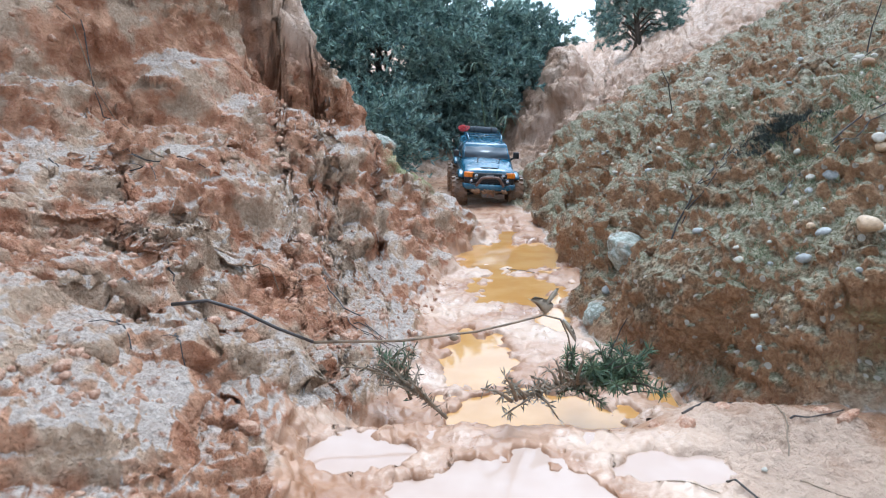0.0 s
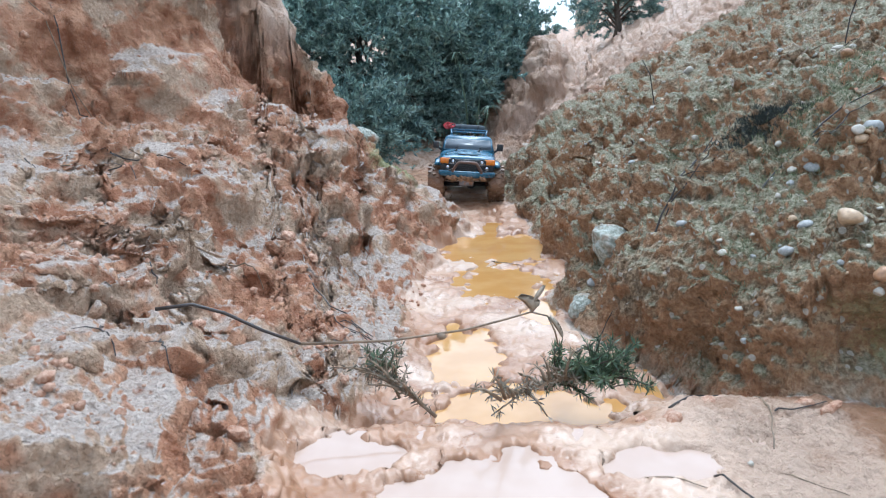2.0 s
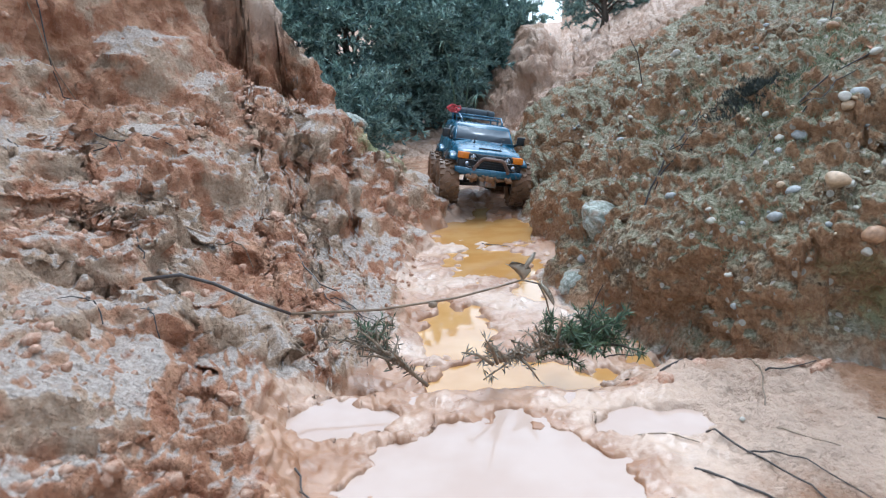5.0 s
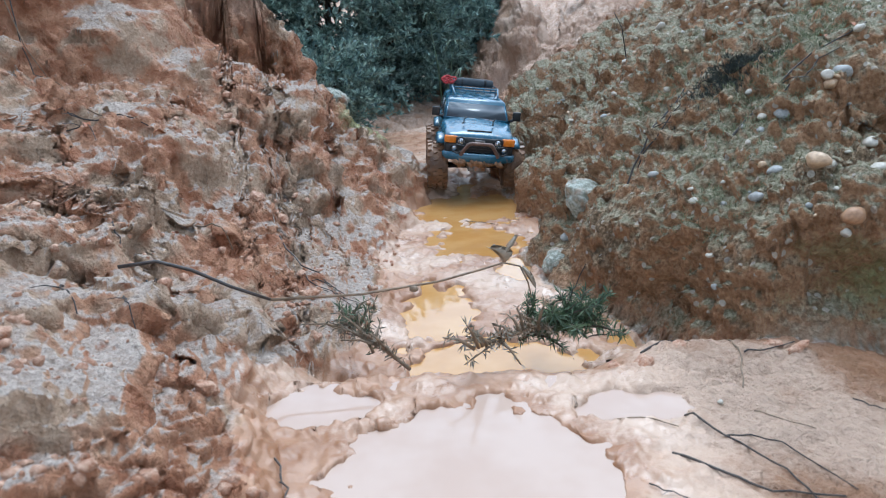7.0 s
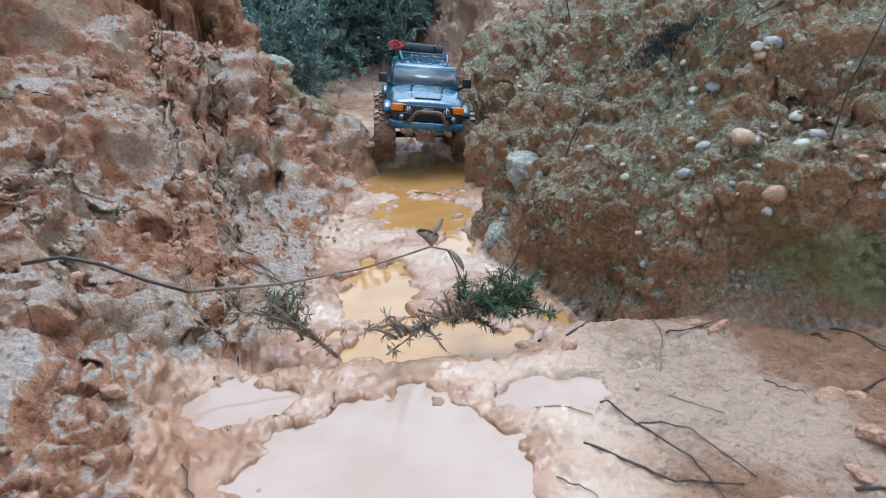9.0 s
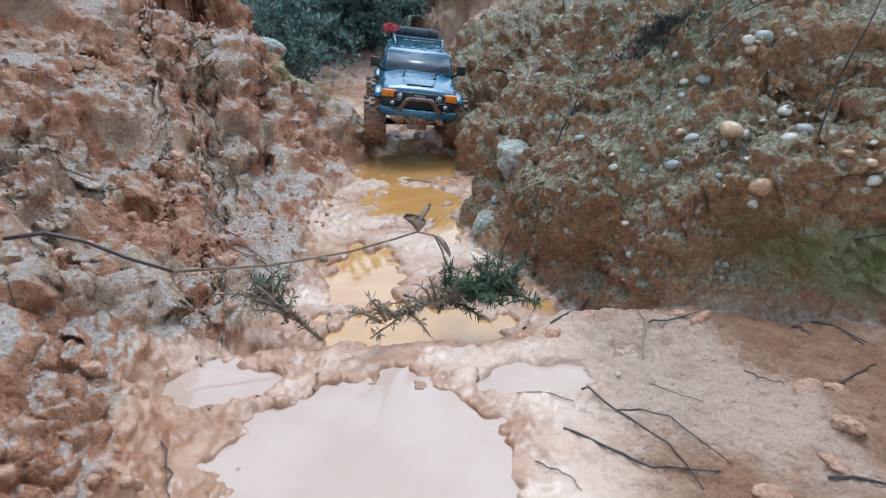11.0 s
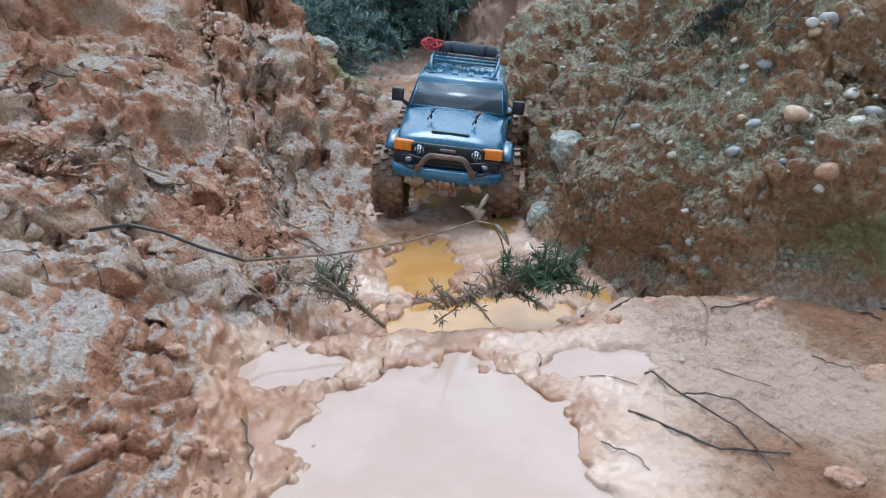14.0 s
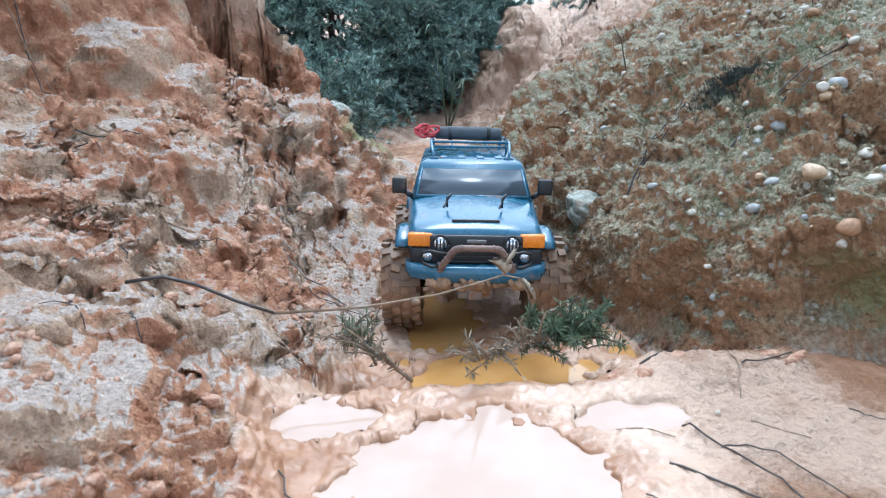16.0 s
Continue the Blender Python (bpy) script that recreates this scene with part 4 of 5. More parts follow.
def spiky_sprig(name, label, stems, seed, needle, mat, wood, density=90):
    """Gorse: thin stems thick with short needles."""
    rng = np.random.default_rng(seed)
    plant = tagged(new(name), label, "sprig")
    pts, dirs = [], []
    for st in stems:
        bm = bmesh.new()
        v = [Vector(p) for p in st]
        tube(bm, v, [0.0022 * (1 - 0.7 * k / (len(v) - 1)) for k in range(len(v))], 6)
        part("stem", bm, wood, plant)
        for a, b in zip(v, v[1:]):
            m = max(2, int(density * (b - a).length / 0.05))
            u = rng.uniform(0, 1, (m, 1))
            pts.append(np.array(a) * (1 - u) + np.array(b) * u)
            dirs.append(np.tile(np.array((b - a).normalized()) * 0.5, (m, 1)))
    v, f = blades(np.concatenate(pts), np.concatenate(dirs), needle, 0.0009, rng, 2, 0.8)
    leaf_mesh("needles", v, f, mat, plant)
    return plant


def branching(root, tip, count, reach, rng, sag=0.0):
    """A main stem with side shoots, as lines."""
    root, tip = Vector(root), Vector(tip)
    lines = [[root, root.lerp(tip, 0.35) + Vector((0, 0, sag)), root.lerp(tip, 0.7) + Vector((0, 0, sag)), tip]]
    for k in range(count):
        u = 0.15 + 0.8 * k / count
        p = root.lerp(tip, u) + Vector((0, 0, sag * min(1, 2.5 * u)))
        d = ((tip - root).normalized() * 0.7 + Vector((rng.uniform(-1, 1), rng.uniform(-0.8, 0.8), rng.uniform(-0.25, 0.9)))).normalized()
        L = reach * rng.uniform(0.5, 1.1)
        lines.append([p, p + d * L * 0.5 + Vector((0, 0, 0.004)), p + d * L])
    return lines


rng0 = random.Random(21)
spiky_sprig("gorse_sprig", "green prickly sprig lying over the muddy water", branching((0.150, 0.84, 0.035), (0.225, 0.825, 0.045), 26, 0.055, rng0, 0.012), 31, 0.014, GORSE, BARK, 75)
spiky_sprig("gorse_sprig", "dry grey prickly sprig hanging down to the water", branching((0.20, 0.84, 0.05), (0.085, 0.69, 0.080), 22, 0.042, rng0, 0.012), 32, 0.011, DRY_NEEDLE, STRAW, 20)
spiky_sprig("gorse_sprig", "half-dry prickly sprig on the red clay", branching((0.025, 0.775, 0.035), (-0.065, 0.85, 0.05), 16, 0.05, rng0, 0.01), 33, 0.011, DRY_NEEDLE, STRAW, 18)
spiky_sprig("gorse_sprig", "small green prickly shoot on the red clay", branching((-0.02, 0.82, 0.035), (-0.05, 0.85, 0.075), 8, 0.04, rng0, 0.005), 34, 0.012, GORSE, STRAW, 30)


def build_branch():
    """The long bent twig across the rut with its curled dead leaf."""
    pts = [(-0.25, 0.735, 0.178), (-0.215, 0.742, 0.180), (-0.185, 0.75, 0.167), (-0.15, 0.755, 0.146), (-0.112, 0.76, 0.128), (-0.02, 0.77, 0.126), (0.06, 0.785, 0.131), (0.105, 0.80, 0.137), (0.132, 0.81, 0.141), (0.150, 0.81, 0.136), (0.158, 0.81, 0.118), (0.162, 0.81, 0.10)]
    branch = tagged(new("branch"), "long thin bent twig with a curled dead leaf", "twig")
    bm = bmesh.new()
    tube(bm, pts[:5], [0.0020, 0.0019, 0.0019, 0.0018, 0.0016], 7)
    part("dark_stem", bm, TWIG, branch, "dark wet end of the twig")
    bm = bmesh.new()
    tube(bm, pts[4:], [0.0016, 0.0014, 0.0013, 0.0012, 0.0011, 0.0011, 0.0010, 0.0007], 7)
    bmesh.ops.create_icosphere(bm, subdivisions=2, radius=0.004, matrix=pose(0.035, 0.778, 0.1265) @ Matrix.Diagonal((1.3, 0.9, 0.9, 1)))
    part("pale_stem", bm, STRAW, branch)
    for k, (a, b, c, w) in enumerate((((0.134, 0.81, 0.142), (0.139, 0.808, 0.154), (0.118, 0.806, 0.160), 0.009), ((0.134, 0.81, 0.150), (0.140, 0.806, 0.160), (0.147, 0.805, 0.172), 0.004), ((0.152, 0.81, 0.135), (0.160, 0.806, 0.128), (0.166, 0.805, 0.112), 0.003))):
        rows = []
        for i in range(6):
            u = i / 5
            p = Vector(a).lerp(Vector(b), u).lerp(Vector(b).lerp(Vector(c), u), u)
            ww = w * math.sin(math.pi * (0.1 + 0.75 * u))
            rows.append([p + Vector((-ww, 0.004 * u, 0)), p + Vector((0, -0.003, 0)), p + Vector((ww, 0.005 * u, 0.002)), p + Vector((0, -0.002, 0.0006))])
        bm = bmesh.new()
        loft(bm, rows)
        part("dead_leaf", bm, DEAD_LEAF, branch, "curled pale dead leaf")
    return branch


BRANCH = build_branch()

# twigs and straws on the ground
rng1 = random.Random(5)
LOOSE = [  # start, end, radius, pale?
    ((0.49, 0.698), (0.496, 0.678), 0.0014, 0), ((0.559, 0.732), (0.60, 0.715), 0.0016, 0), ((-0.06, 0.56), (-0.04, 0.50), 0.0012, 0), ((0.21, 0.525), (0.235, 0.49), 0.0008, 0), ((0.405, 0.62), (0.43, 0.60), 0.0009, 0),
    ((-0.20, 1.12), (-0.08, 0.99), 0.0018, 0), ((-0.16, 1.05), (-0.07, 0.97), 0.0014, 0),
    ((-0.13, 1.02), (-0.08, 1.0), 0.0012, 0), ((-0.12, 1.0), (-0.06, 0.985), 0.0012, 0), ((-0.55, 1.22), (-0.42, 1.18), 0.0016, 1), ((-0.56, 1.19), (-0.40, 1.17), 0.002, 0), ((-0.52, 1.15), (-0.45, 1.10), 0.0016, 0),
    ((-0.62, 1.10), (-0.55, 1.02), 0.0016, 0), ((-0.58, 1.12), (-0.50, 1.12), 0.0014, 1), ((-0.30, 1.04), (-0.24, 1.02), 0.0018, 1), ((-0.28, 0.80), (-0.20, 0.78), 0.002, 0), ((-0.24, 0.76), (-0.20, 0.70), 0.0016, 0),
    ((-0.30, 0.72), (-0.25, 0.66), 0.0016, 0), ((-0.22, 0.68), (-0.19, 0.64), 0.0013, 0), ((-0.34, 0.90), (-0.31, 0.86), 0.0022, 0), ((-0.7, 1.35), (-0.62, 1.28), 0.002, 0), ((-0.72, 1.30), (-0.60, 1.30), 0.0016, 1),
    ((0.34, 1.10), (0.46, 1.20), 0.002, 0), ((0.36, 1.12), (0.43, 1.13), 0.0015, 0), ((0.38, 1.14), (0.45, 1.18), 0.0014, 0), ((0.44, 0.98), (0.62, 1.02), 0.002, 0), ((0.50, 0.98), (0.58, 1.00), 0.0014, 0),
    ((0.45, 1.45), (0.46, 1.60), 0.002, 0), ((0.47, 1.42), (0.44, 1.52), 0.0015, 0), ((0.60, 1.25), (0.68, 1.40), 0.002, 1), ((0.66, 1.30), (0.72, 1.30), 0.0014, 0), ((0.24, 0.90), (0.30, 0.92), 0.0014, 0),
    ((0.21, 1.02), (0.27, 1.06), 0.0018, 0), ((0.02, 1.45), (0.07, 1.40), 0.0014, 0), ((0.0, 1.62), (0.06, 1.60), 0.0014, 0), ((0.10, 1.58), (0.17, 1.52), 0.0014, 0), ((0.14, 1.66), (0.2, 1.64), 0.0012, 0),
]
for (ax, ay), (bx, by), r, pale in LOOSE:
    n = 9
    bow = rng1.uniform(-0.10, 0.10)
    L = math.hypot(bx - ax, by - ay)
    flat = []
    for k in range(n):
        u = k / (n - 1)
        o = bow * math.sin(math.pi * u) * L + rng1.uniform(-1, 1) * 0.0022
        flat.append((ax + (bx - ax) * u - (by - ay) / L * o, ay + (by - ay) * u + (bx - ax) / L * o, 0))
    pts = lie(flat, 0.0015)
    # stiff: it bridges the hollows
    for _ in range(3):
        pts = [pts[0]] + [Vector((q.x, q.y, max(q.z, (p.z + s.z) / 2))) for p, q, s in zip(pts, pts[1:], pts[2:])] + [pts[-1]]
    twig("twig", pts, r * 0.75, STRAW if pale else TWIG, "pale dry twig lying on the clay" if pale else "dark wet twig lying on the clay", 0.5, [(3, ((by - ay) / L, -(bx - ax) / L, 0.25), 0.3 * L)] if rng1.random() < 0.4 else ())


COURSES = [  # radius, pale?, the way it lies
    (0.0013, 0, ((0.264, 0.612), (0.281, 0.572), (0.309, 0.533), (0.313, 0.485))), (0.0010, 0, ((0.281, 0.573), (0.300, 0.571), (0.320, 0.563), (0.341, 0.505))),
    (0.0016, 0, ((0.239, 0.562), (0.266, 0.530), (0.288, 0.510), (0.332, 0.502))), (0.0016, 1, ((0.358, 0.777), (0.351, 0.725), (0.349, 0.706), (0.327, 0.648))),
    (0.0012, 0, ((0.353, 0.708), (0.372, 0.708), (0.405, 0.718))), (0.0018, 0, ((0.262, 0.735), (0.300, 0.765), (0.340, 0.798))),
    (0.0016, 0, ((0.518, 0.711), (0.522, 0.690), (0.530, 0.652))), (0.0012, 0, ((0.510, 0.712), (0.526, 0.680), (0.540, 0.650))),
    (0.0010, 1, ((0.320, 0.610), (0.335, 0.595), (0.352, 0.577))), (0.0012, 1, ((0.189, 0.638), (0.220, 0.612), (0.253, 0.593))),
    (0.0014, 0, ((0.463, 0.593), (0.490, 0.606), (0.521, 0.623))), (0.0020, 0, ((0.400, 0.491), (0.415, 0.488), (0.440, 0.478))),
]
for r, pale, course in COURSES:
    flat = []
    for (ax, ay), (bx, by) in zip(course, course[1:]):
        flat += [(ax + (bx - ax) * k / 4 + rng1.uniform(-1, 1) * 0.0008, ay + (by - ay) * k / 4 + rng1.uniform(-1, 1) * 0.0008, 0) for k in range(4)]
    pts = lie(flat + [(*course[-1], 0)], 0.001)
    for _ in range(3):
        pts = [pts[0]] + [Vector((q.x, q.y, max(q.z, (p.z + t.z) / 2))) for p, q, t in zip(pts, pts[1:], pts[2:])] + [pts[-1]]
    twig("twig", pts, r * 0.75, STRAW if pale else TWIG, "pale dry twig lying on the wet mud" if pale else "dark wet twig lying on the wet mud", 0.55)


# upright dead stems on the mossy bank
for x, y, h, dx in ((0.545, 0.80, 0.16, 0.05), (0.66, 1.0, 0.14, 0.03), (0.44, 1.5, 0.10, -0.03), (0.72, 1.35, 0.12, 0.02)):
    z = drop(x, y)[0]
    twig("dead_stem", [(x, y, z - 0.01), (x + dx * 0.3, y, z + h * 0.4), (x + dx * 0.55, y - 0.01, z + h * 0.7), (x + dx, y, z + h)], 0.0013, TWIG, "thin dead stem standing in the bank", 0.5)


def stone_mesh(seed, rough=0.16):
    rng = random.Random(seed)
    bm = bmesh.new()
    bmesh.ops.create_icosphere(bm, subdivisions=3, radius=1)
    off = Vector((rng.uniform(0, 50), rng.uniform(0, 50), rng.uniform(0, 50)))
    for v in bm.verts:
        v.co *= 1 + rough * noise.noise(v.co * 0.9 + off) * 2 + rough * 0.3 * noise.noise(v.co * 2.5 + off)
    me = bpy.data.meshes.new("pebble")
    bm.normal_update()
    bm.to_mesh(me)
    bm.free()
    me.polygons.foreach_set("use_smooth", [True] * len(me.polygons))
    return me


STONES = [plain("tan_stone", (0.52, 0.36, 0.22), 0.4, 0, 0.3, 3, 0.2), plain("grey_stone", (0.36, 0.36, 0.34), 0.5, 0, 0.3, 3, 0.2), plain("white_stone", (0.50, 0.45, 0.37), 0.45, 0, 0.25, 3, 0.2), plain("rust_stone", (0.42, 0.24, 0.13), 0.45, 0, 0.35, 3, 0.2)]
STONE_WORDS = ["smooth tan pebble set in the mossy bank", "smooth grey pebble set in the mossy bank", "pale quartz pebble set in the mossy bank", "rusty brown pebble set in the mossy bank"]


def side_place(x, y, z, d=(-0.45, 0.85, -0.28)):
    """The bank's surface as met from the rut side, towards d."""
    o = Vector((x, y, z))
    way = Vector(d).normalized()
    hit, place, normal, _ = GROUND.ray_cast(o - way * 0.35, way)
    return (place, normal) if hit else (Vector((x, y, drop(x, y)[0])), Vector((0, 0, 1)))


def pebble(x, y, z, size, kind, seed):
    place, normal = side_place(x, y, z, (0.35, 0.85, -0.15))
    me = stone_mesh(seed)
    me.materials.append(STONES[kind])
    ob = tagged(new("pebble", me), STONE_WORDS[kind], "pebble", "pebbles in the mossy bank")
    rng = random.Random(seed)
    ob.matrix_basis = Matrix.Translation(place + normal * size * 0.02) @ pose(0, 0, 0, rng.uniform(-25, 25), rng.uniform(-25, 25), rng.uniform(0, 360)) @ Matrix.Diagonal((size * rng.uniform(0.8, 1.1), size * 0.8, size * rng.uniform(0.5, 0.7), 1))
    return ob


for n, (x, y, z, size, kind) in enumerate([
    (0.44, 0.754, 0.247, 0.014, 0), (0.405, 0.77, 0.235, 0.008, 1), (0.395, 0.78, 0.24, 0.006, 0), (0.455, 0.76, 0.24, 0.007, 2), (0.50, 0.75, 0.265, 0.009, 2), (0.50, 0.755, 0.235, 0.010, 2), (0.515, 0.75, 0.245, 0.008, 1), (0.525, 0.75, 0.243, 0.007, 3),
    (0.55, 0.74, 0.222, 0.007, 3), (0.565, 0.73, 0.215, 0.007, 0), (0.565, 0.72, 0.20, 0.008, 2), (0.575, 0.72, 0.208, 0.006, 2), (0.47, 0.75, 0.19, 0.013, 3), (0.46, 0.74, 0.175, 0.007, 2), (0.52, 0.86, 0.335, 0.014, 1), (0.505, 0.87, 0.33, 0.009, 2),
    (0.505, 0.86, 0.32, 0.010, 0), (0.45, 0.86, 0.29, 0.011, 1), (0.43, 0.87, 0.285, 0.006, 2), (0.44, 0.93, 0.315, 0.006, 2), (0.40, 0.80, 0.20, 0.009, 1), (0.35, 0.86, 0.185, 0.006, 2), (0.33, 0.97, 0.20, 0.008, 1), (0.42, 1.2, 0.30, 0.007, 2),
    (0.38, 1.35, 0.28, 0.007, 2), (0.44, 1.5, 0.33, 0.008, 2), (0.45, 1.5, 0.325, 0.006, 2), (0.36, 1.5, 0.22, 0.006, 2), (0.52, 1.6, 0.40, 0.010, 2), (0.60, 1.9, 0.46, 0.018, 2), (0.56, 1.4, 0.42, 0.008, 2), (0.63, 1.15, 0.43, 0.010, 3),
    (0.64, 1.2, 0.44, 0.008, 2), (0.66, 1.1, 0.42, 0.007, 2), (0.48, 1.05, 0.34, 0.006, 0), (0.58, 0.95, 0.38, 0.008, 2), (0.62, 0.90, 0.385, 0.009, 3), (0.37, 1.75, 0.20, 0.008, 2), (0.30, 1.25, 0.10, 0.008, 1), (0.27, 1.2, 0.06, 0.010, 1),
]):
    pebble(x, y, z, size, kind, 100 + n)
rng2 = random.Random(77)
for n in range(70):
    y = rng2.choice((rng2.uniform(0.75, 1.0), rng2.uniform(0.95, 1.6), rng2.uniform(1.5, 2.6)))
    x = 0.36 + rng2.uniform(0.0, 0.35) + 0.05 * max(0, y - 1.5)
    pebble(x, y, drop(x, y)[0] - 0.005, rng2.uniform(0.0025, 0.0055) * (0.6 + 0.4 * y), rng2.choice((0, 1, 2, 2)), 300 + n)


def rock(name, label, x, y, z, size, mat, seed):
    bm = bmesh.new()
    bmesh.ops.create_icosphere(bm, subdivisions=5, radius=1)
    off = Vector((seed * 3.1, seed * 1.7, seed))
    for v in bm.verts:
        c = v.co.copy()
        v.co = c * (1 + 0.30 * noise.noise(c * 1.1 + off) + 0.12 * noise.noise(c * 3 + off) + 0.04 * noise.noise(c * 9 + off))
    me = bpy.data.meshes.new(name)
    bm.normal_update()
    bm.to_mesh(me)
    bm.free()
    me.materials.append(mat)
    me.polygons.foreach_set("use_smooth", [True] * len(me.polygons))
    ob = tagged(new(name, me), label, "rock")
    ob.matrix_basis = pose(x, y, z, seed * 13 % 40, seed * 7 % 30, seed * 31) @ Matrix.Diagonal((*size, 1))
    return ob


def lichen_rock():
    n = Nodes("lichen_rock")
    co = n.where()
    f = n.noise(co, 160, 5, 0.7)
    base = n.mix(n.ramp(f, 0.35, 0.7), (0.22, 0.23, 0.18), (0.50, 0.52, 0.46))
    base = n.mix(n.ramp(n.noise(co, 30, 4), 0.5, 0.7), base, (0.30, 0.17, 0.10))
    n.set(Base_Color=base, Roughness=0.75, Normal=n.bump(n.noise(co, 120, 6, 0.65), 0.9, 0.006))
    return n.mat


def clod_material():
    n = Nodes("clay_clod")
    co = n.where()
    f = n.noise(co, 150, 5, 0.7)
    n.set(Base_Color=n.mix(n.ramp(f, 0.35, 0.7), (0.37, 0.17, 0.09), (0.62, 0.42, 0.30)), Roughness=0.6, Normal=n.bump(n.noise(co, 140, 6, 0.65), 1.0, 0.006))
    return n.mat


LICHEN, CLOD = lichen_rock(), clod_material()
rock("lichen_rock", "grey-green lichen-covered stone jutting from the bank", 0.315, 1.235, 0.110, (0.07, 0.055, 0.032), LICHEN, 2)
rock("lichen_rock", "mossy grey stone on the crest of the bank", -0.26, 1.98, 0.27, (0.055, 0.05, 0.03), LICHEN, 5)
rock("lichen_rock", "small grey stone at the foot of the bank", 0.245, 1.16, 0.03, (0.03, 0.025, 0.018), LICHEN, 7)
for n in range(40):
    x, y = rng2.uniform(-0.62, -0.10), rng2.uniform(0.58, 1.5)
    s = rng2.uniform(0.004, 0.010)
    rock("clay_clod", "loose lump of red clay on the mud", x, y, drop(x, y)[0] + s * 0.25, (s * 1.3, s, s * 0.7), CLOD, 20 + n)["group"] = "loose clay lumps"


for n, (x, y, w) in enumerate(((0.452, 0.60, 0.017), (0.47, 0.595, 0.012), (0.44, 0.535, 0.016), (0.415, 0.505, 0.013), (0.355, 0.478, 0.012), (0.385, 0.72, 0.010), (0.40, 0.70, 0.012), (0.255, 0.70, 0.014), (0.30, 0.735, 0.009), (0.235, 0.725, 0.009))):
    rock("clay_clod", "flat lump of trodden clay on the mud shelf", x, y, drop(x, y)[0] - 0.15 * w, (w * 0.9, w * 0.7, w * 0.4), CLOD, 70 + n)["group"] = "loose clay lumps"


def build_crumbs():
    """Crumbs and small clods of clay strewn over the broken red bank."""
    rng = np.random.default_rng(9)
    bm = bmesh.new()
    bmesh.ops.create_icosphere(bm, subdivisions=1, radius=1)
    shape = np.array([v.co[:] for v in bm.verts])
    tris = np.array([[v.index for v in f.verts] for f in bm.faces])
    bm.free()
    spots = []
    while len(spots) < 3400:
        x, y = rng.uniform(-0.75, -0.04), 0.42 + 1.5 * rng.random() ** 1.5
        if vnoise(np.array([[x, y, 0.0]]), 9, 17)[0] + rng.normal(0, 0.25) < 0.05:
            continue
        spots.append((x, y, drop(x, y)[0]))
    verts, faces = [], []
    for k, (x, y, z) in enumerate(spots):
        s = 0.0014 + 0.006 * rng.random() ** 4
        bent = shape * (1 + rng.normal(0, 0.18, (len(shape), 1))) * rng.uniform(0.6, 1.2, 3) * s
        verts.append(bent + np.array([x, y, z]))
        faces.append(tris + k * len(shape))
    ob = mesh_object("clay_crumbs", np.concatenate(verts), np.concatenate(faces).tolist(), CLOD)
    return tagged(ob, "crumbs of red clay strewn over the bank", "clay crumbs", kind="stuff")


build_crumbs()


def flat_leaf(x, y, size, mat, label, seed):
    rng = random.Random(seed)
    z, _ = drop(x, y)
    a = rng.uniform(0, 6.28)
    d, sd = Vector((math.cos(a), math.sin(a), 0.15)), Vector((-math.sin(a), math.cos(a), 0))
    rows = []
    for i in range(7):
        u = i / 6
        c = Vector((x, y, z + 0.003)) + d * size * (u - 0.5) * 2 + Vector((0, 0, 0.35 * size * math.sin(u * 5)))
        w = size * 0.5 * math.sin(math.pi * (0.06 + 0.9 * u)) * rng.uniform(0.7, 1.2)
        rows.append([c + sd * w + Vector((0, 0, 0.4 * w)), c, c - sd * w + Vector((0, 0, 0.6 * w)), c - Vector((0, 0, 0.001))])
    bm = bmesh.new()
    loft(bm, rows)
    me = bpy.data.meshes.new("leaf")
    bm.to_mesh(me)
    bm.free()
    me.materials.append(mat)
    return tagged(new("leaf", me), label, "leaf")


for n, (x, y, size, k) in enumerate(((-0.47, 1.12, 0.012, 0), (-0.38, 1.16, 0.010, 0), (-0.46, 1.18, 0.018, 1), (-0.45, 1.14, 0.014, 1), (-0.30, 0.98, 0.008, 0), (0.115, 0.665, 0.008, 1), (0.60, 1.08, 0.012, 0), (0.62, 1.06, 0.010, 0), (0.02, 0.80, 0.006, 0))):
    flat_leaf(x, y, size, (RUST_LEAF, DEAD_LEAF)[k], ("rusty brown fallen leaf", "pale curled fallen leaf")[k], n)


def tuft(x, y, w, mat, label, seed, count=500, L=0.02):
    rng = np.random.default_rng(seed)
    pts = []
    for _ in range(count // 4):
        px, py = x + rng.normal(0, w), y + rng.normal(0, w * 0.7)
        pts.append((px, py, drop(px, py)[0] - 0.001))
    pts = np.repeat(np.array(pts), 4, 0)
    pts[:, 2] += rng.uniform(0, L * 0.4, len(pts))
    v, f = blades(pts, np.tile([-0.3, -0.3, 0.8], (len(pts), 1)), L, L * 0.045, rng, 1, 0.55)
    ob = leaf_mesh("moss_tuft", v, f, mat, None)
    return tagged(ob, label, "moss")


MOSS = leaf_material("moss_blades", (0.10, 0.12, 0.06), (0.30, 0.33, 0.20), 0.8)
tuft(0.495, 1.11, 0.030, DARK_TUFT, "dark dry tuft of heather on the bank", 3, 4200, 0.011)
for n, (x, y) in enumerate(((0.57, 1.12), (0.50, 1.05), (0.62, 1.12), (0.47, 0.98), (0.55, 1.06), (0.40, 0.90), (0.44, 1.25), (0.66, 1.2))):
    tuft(x, y, 0.035, MOSS, "grey-green moss growing on the bank", 40 + n, 900, 0.009)


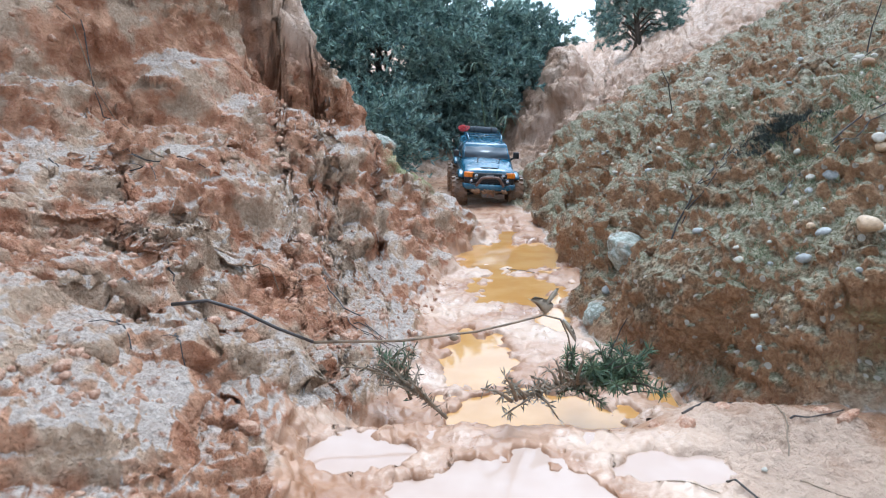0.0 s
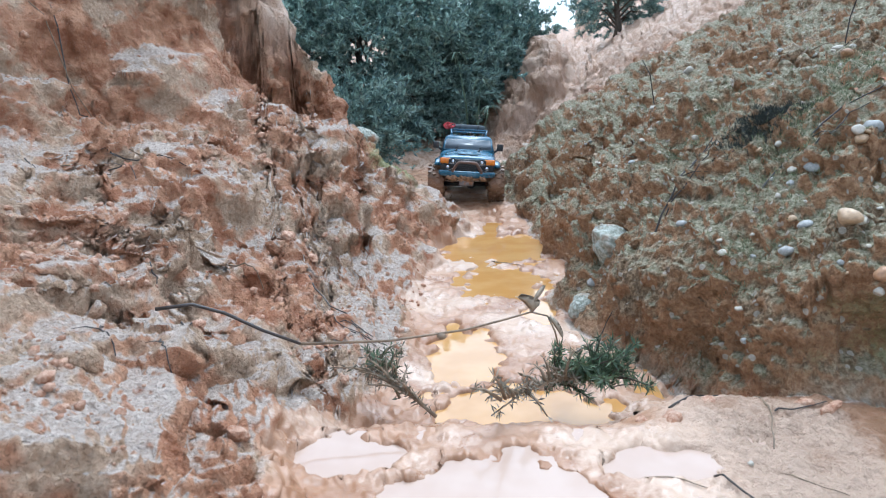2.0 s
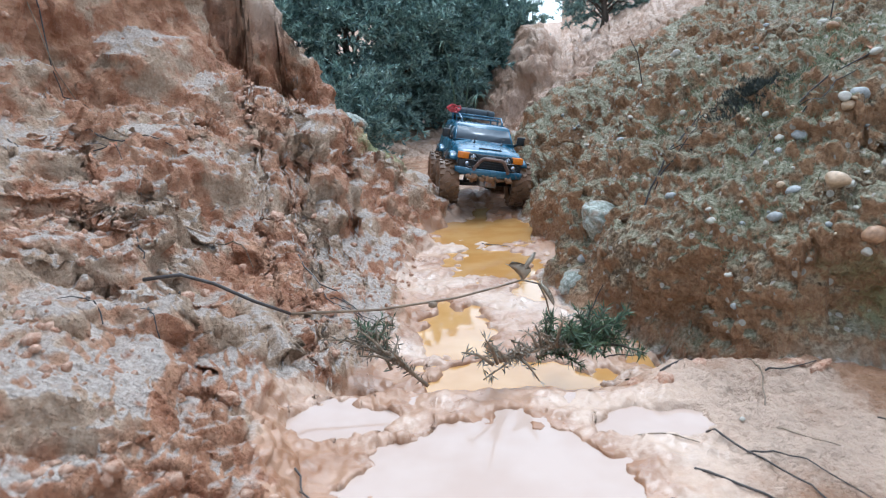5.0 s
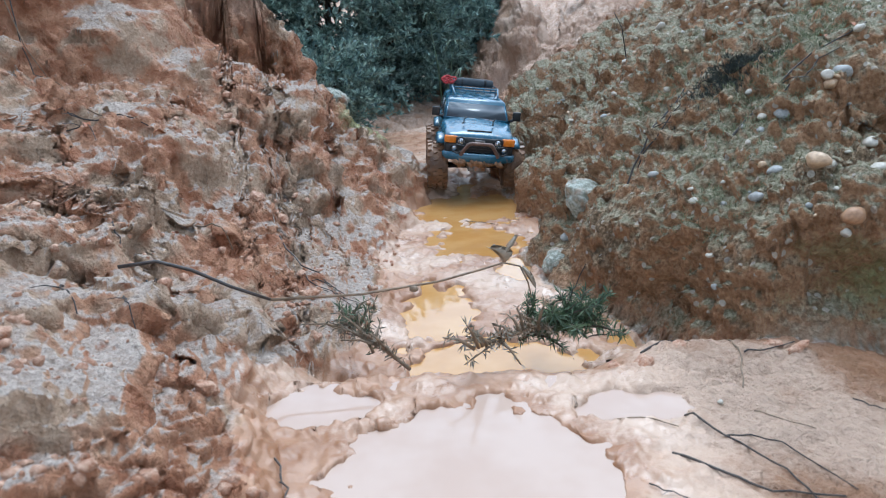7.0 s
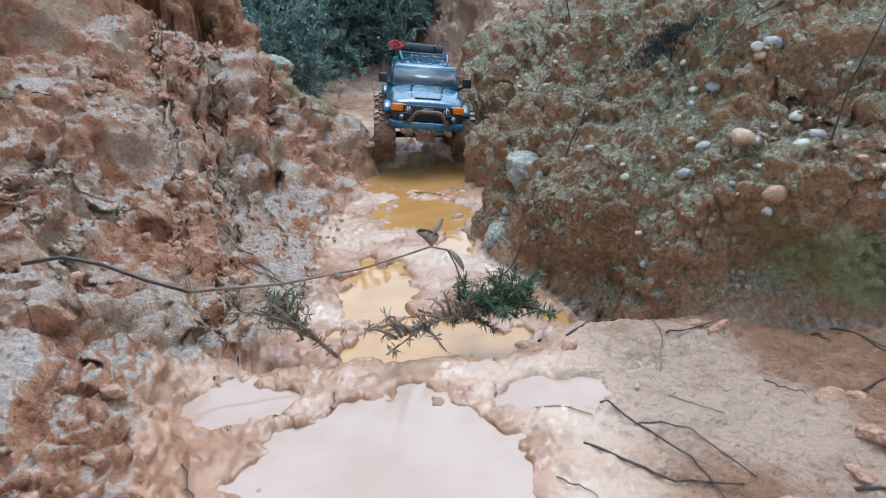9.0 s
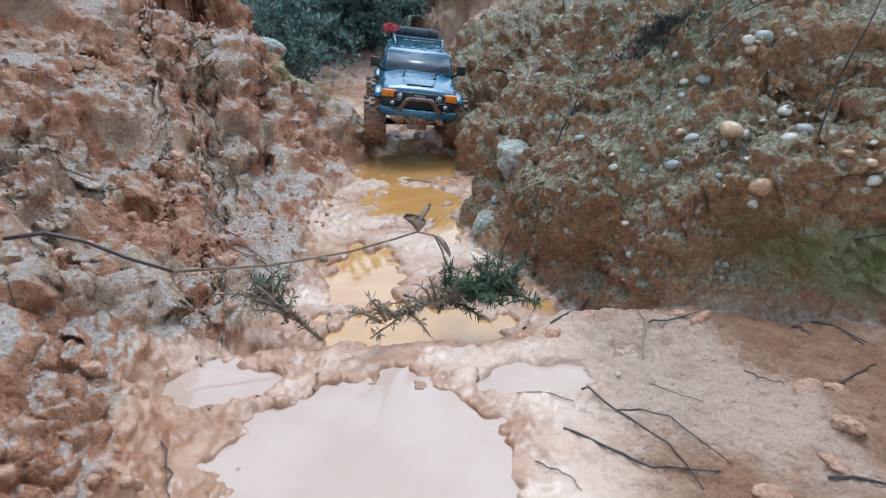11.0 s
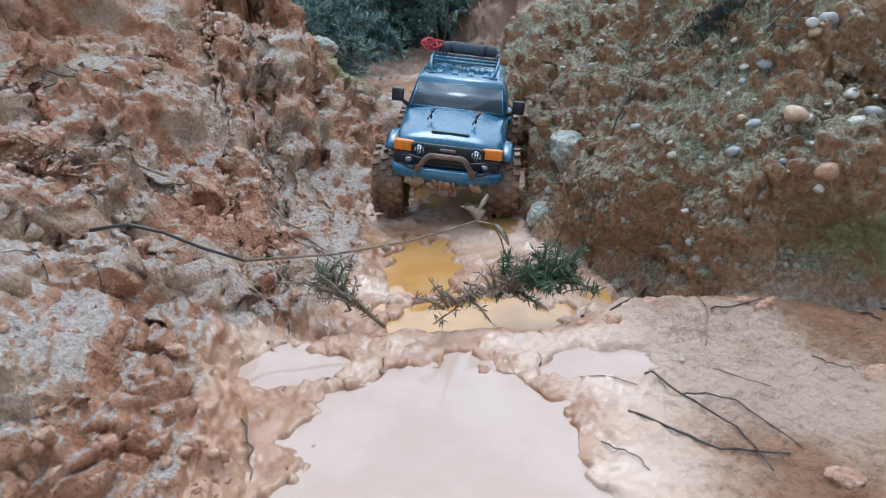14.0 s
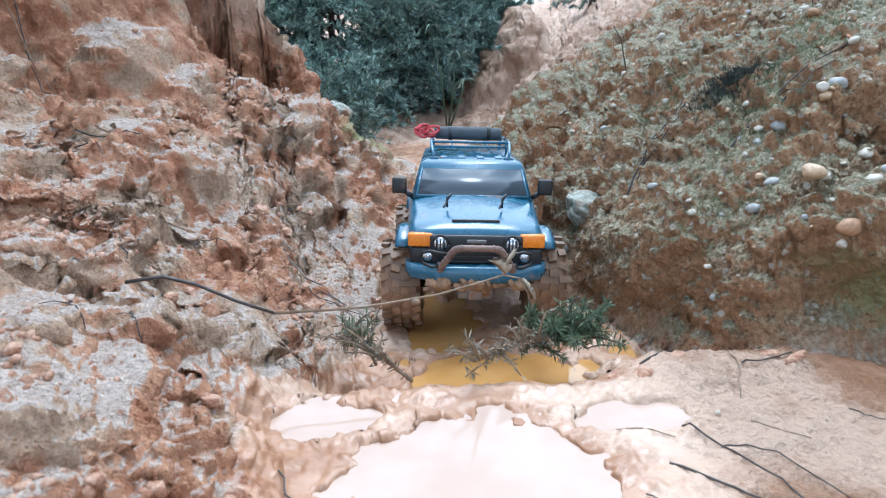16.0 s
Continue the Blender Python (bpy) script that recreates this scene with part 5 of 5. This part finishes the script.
# ---- what moves ----
CAR_ROWS = [  # seconds, x, y, z, pitch, roll, yaw
    (0.0, 0.032, 2.500, 0.001, 5.2, 4.4, 7.1), (0.5, 0.038, 2.470, 0.001, 4.4, 2.9, 7.3), (1.0, 0.036, 2.430, 0.008, 2.3, -7.0, 6.5), (1.5, 0.018, 2.420, 0.010, 1.5, -5.2, 3.0), (2.0, 0.023, 2.330, 0.022, -3.8, 5.2, 1.0),
    (2.5, 0.034, 2.300, 0.022, -4.4, 6.8, 1.5), (3.0, 0.052, 2.200, 0.030, -5.0, 6.6, 5.0), (3.6, 0.065, 2.130, 0.030, -3.0, 4.0, 6.0), (4.6, 0.095, 2.010, 0.026, -1.0, 8.0, 8.0), (5.3, 0.106, 1.920, 0.026, 1.0, 11.0, 8.0),
    (5.5, 0.110, 1.890, 0.024, 2.5, 6.8, 5.8), (6.0, 0.125, 1.905, 0.020, 3.9, 7.6, 3.2), (6.5, 0.125, 1.900, 0.020, 3.5, 7.5, 3.2), (7.0, 0.124, 1.885, 0.021, 3.2, 7.6, 3.0), (7.5, 0.123, 1.875, 0.022, 3.0, 8.0, 3.0),
    (8.0, 0.123, 1.855, 0.023, 2.3, 8.2, 3.1), (10.5, 0.119, 1.845, 0.024, 2.2, 8.3, 3.6), (11.0, 0.120, 1.815, 0.029, 2.9, 8.6, 2.9), (11.5, 0.102, 1.655, 0.025, 6.4, 17.4, -3.7), (12.0, 0.087, 1.555, 0.003, 6.0, 14.6, -2.6),
    (12.5, 0.086, 1.540, 0.003, 4.9, 16.0, -2.4), (13.0, 0.085, 1.496, 0.003, 5.1, 15.4, -3.2), (13.5, 0.078, 1.385, 0.008, 3.3, 12.5, -3.5), (14.0, 0.079, 1.281, 0.003, 3.2, 9.5, -3.8), (14.5, 0.076, 1.188, 0.004, -0.6, 8.4, -3.5),
    (15.0, 0.077, 1.112, 0.001, -0.4, 9.0, -2.2), (15.5, 0.084, 1.090, -0.001, -0.1, 8.9, -1.4), (16.0, 0.094, 1.023, 0.003, -1.4, 4.4, 1.1),
]


def motions():
    walk(CAR, [(t, pose(x, y, z, rx, ry, rz)) for t, x, y, z, rx, ry, rz in CAR_ROWS])
    ts = [r[0] for r in CAR_ROWS]
    steps = [k * 0.2 for k in range(81)]
    gone = np.interp(steps, ts, [CAR_ROWS[0][2] - r[2] for r in CAR_ROWS])
    lean = np.interp(steps, ts, [r[5] for r in CAR_ROWS])
    for axle, yy in AXLES:
        walk(axle, [(t, pose(0, yy, 0.063, 0, -0.5 * a, 0)) for t, a in zip(steps, lean)])
    for wheel, x, yy in WHEELS:
        rows = []
        for t, g, a in zip(steps, gone, lean):
            tip = pose(0, yy, 0.063, 0, -0.5 * a, 0)
            rows.append((t, tip @ pose(x, 0, 0, math.degrees(g / 0.063), 0, 0)))
        walk(wheel, rows)


motions()
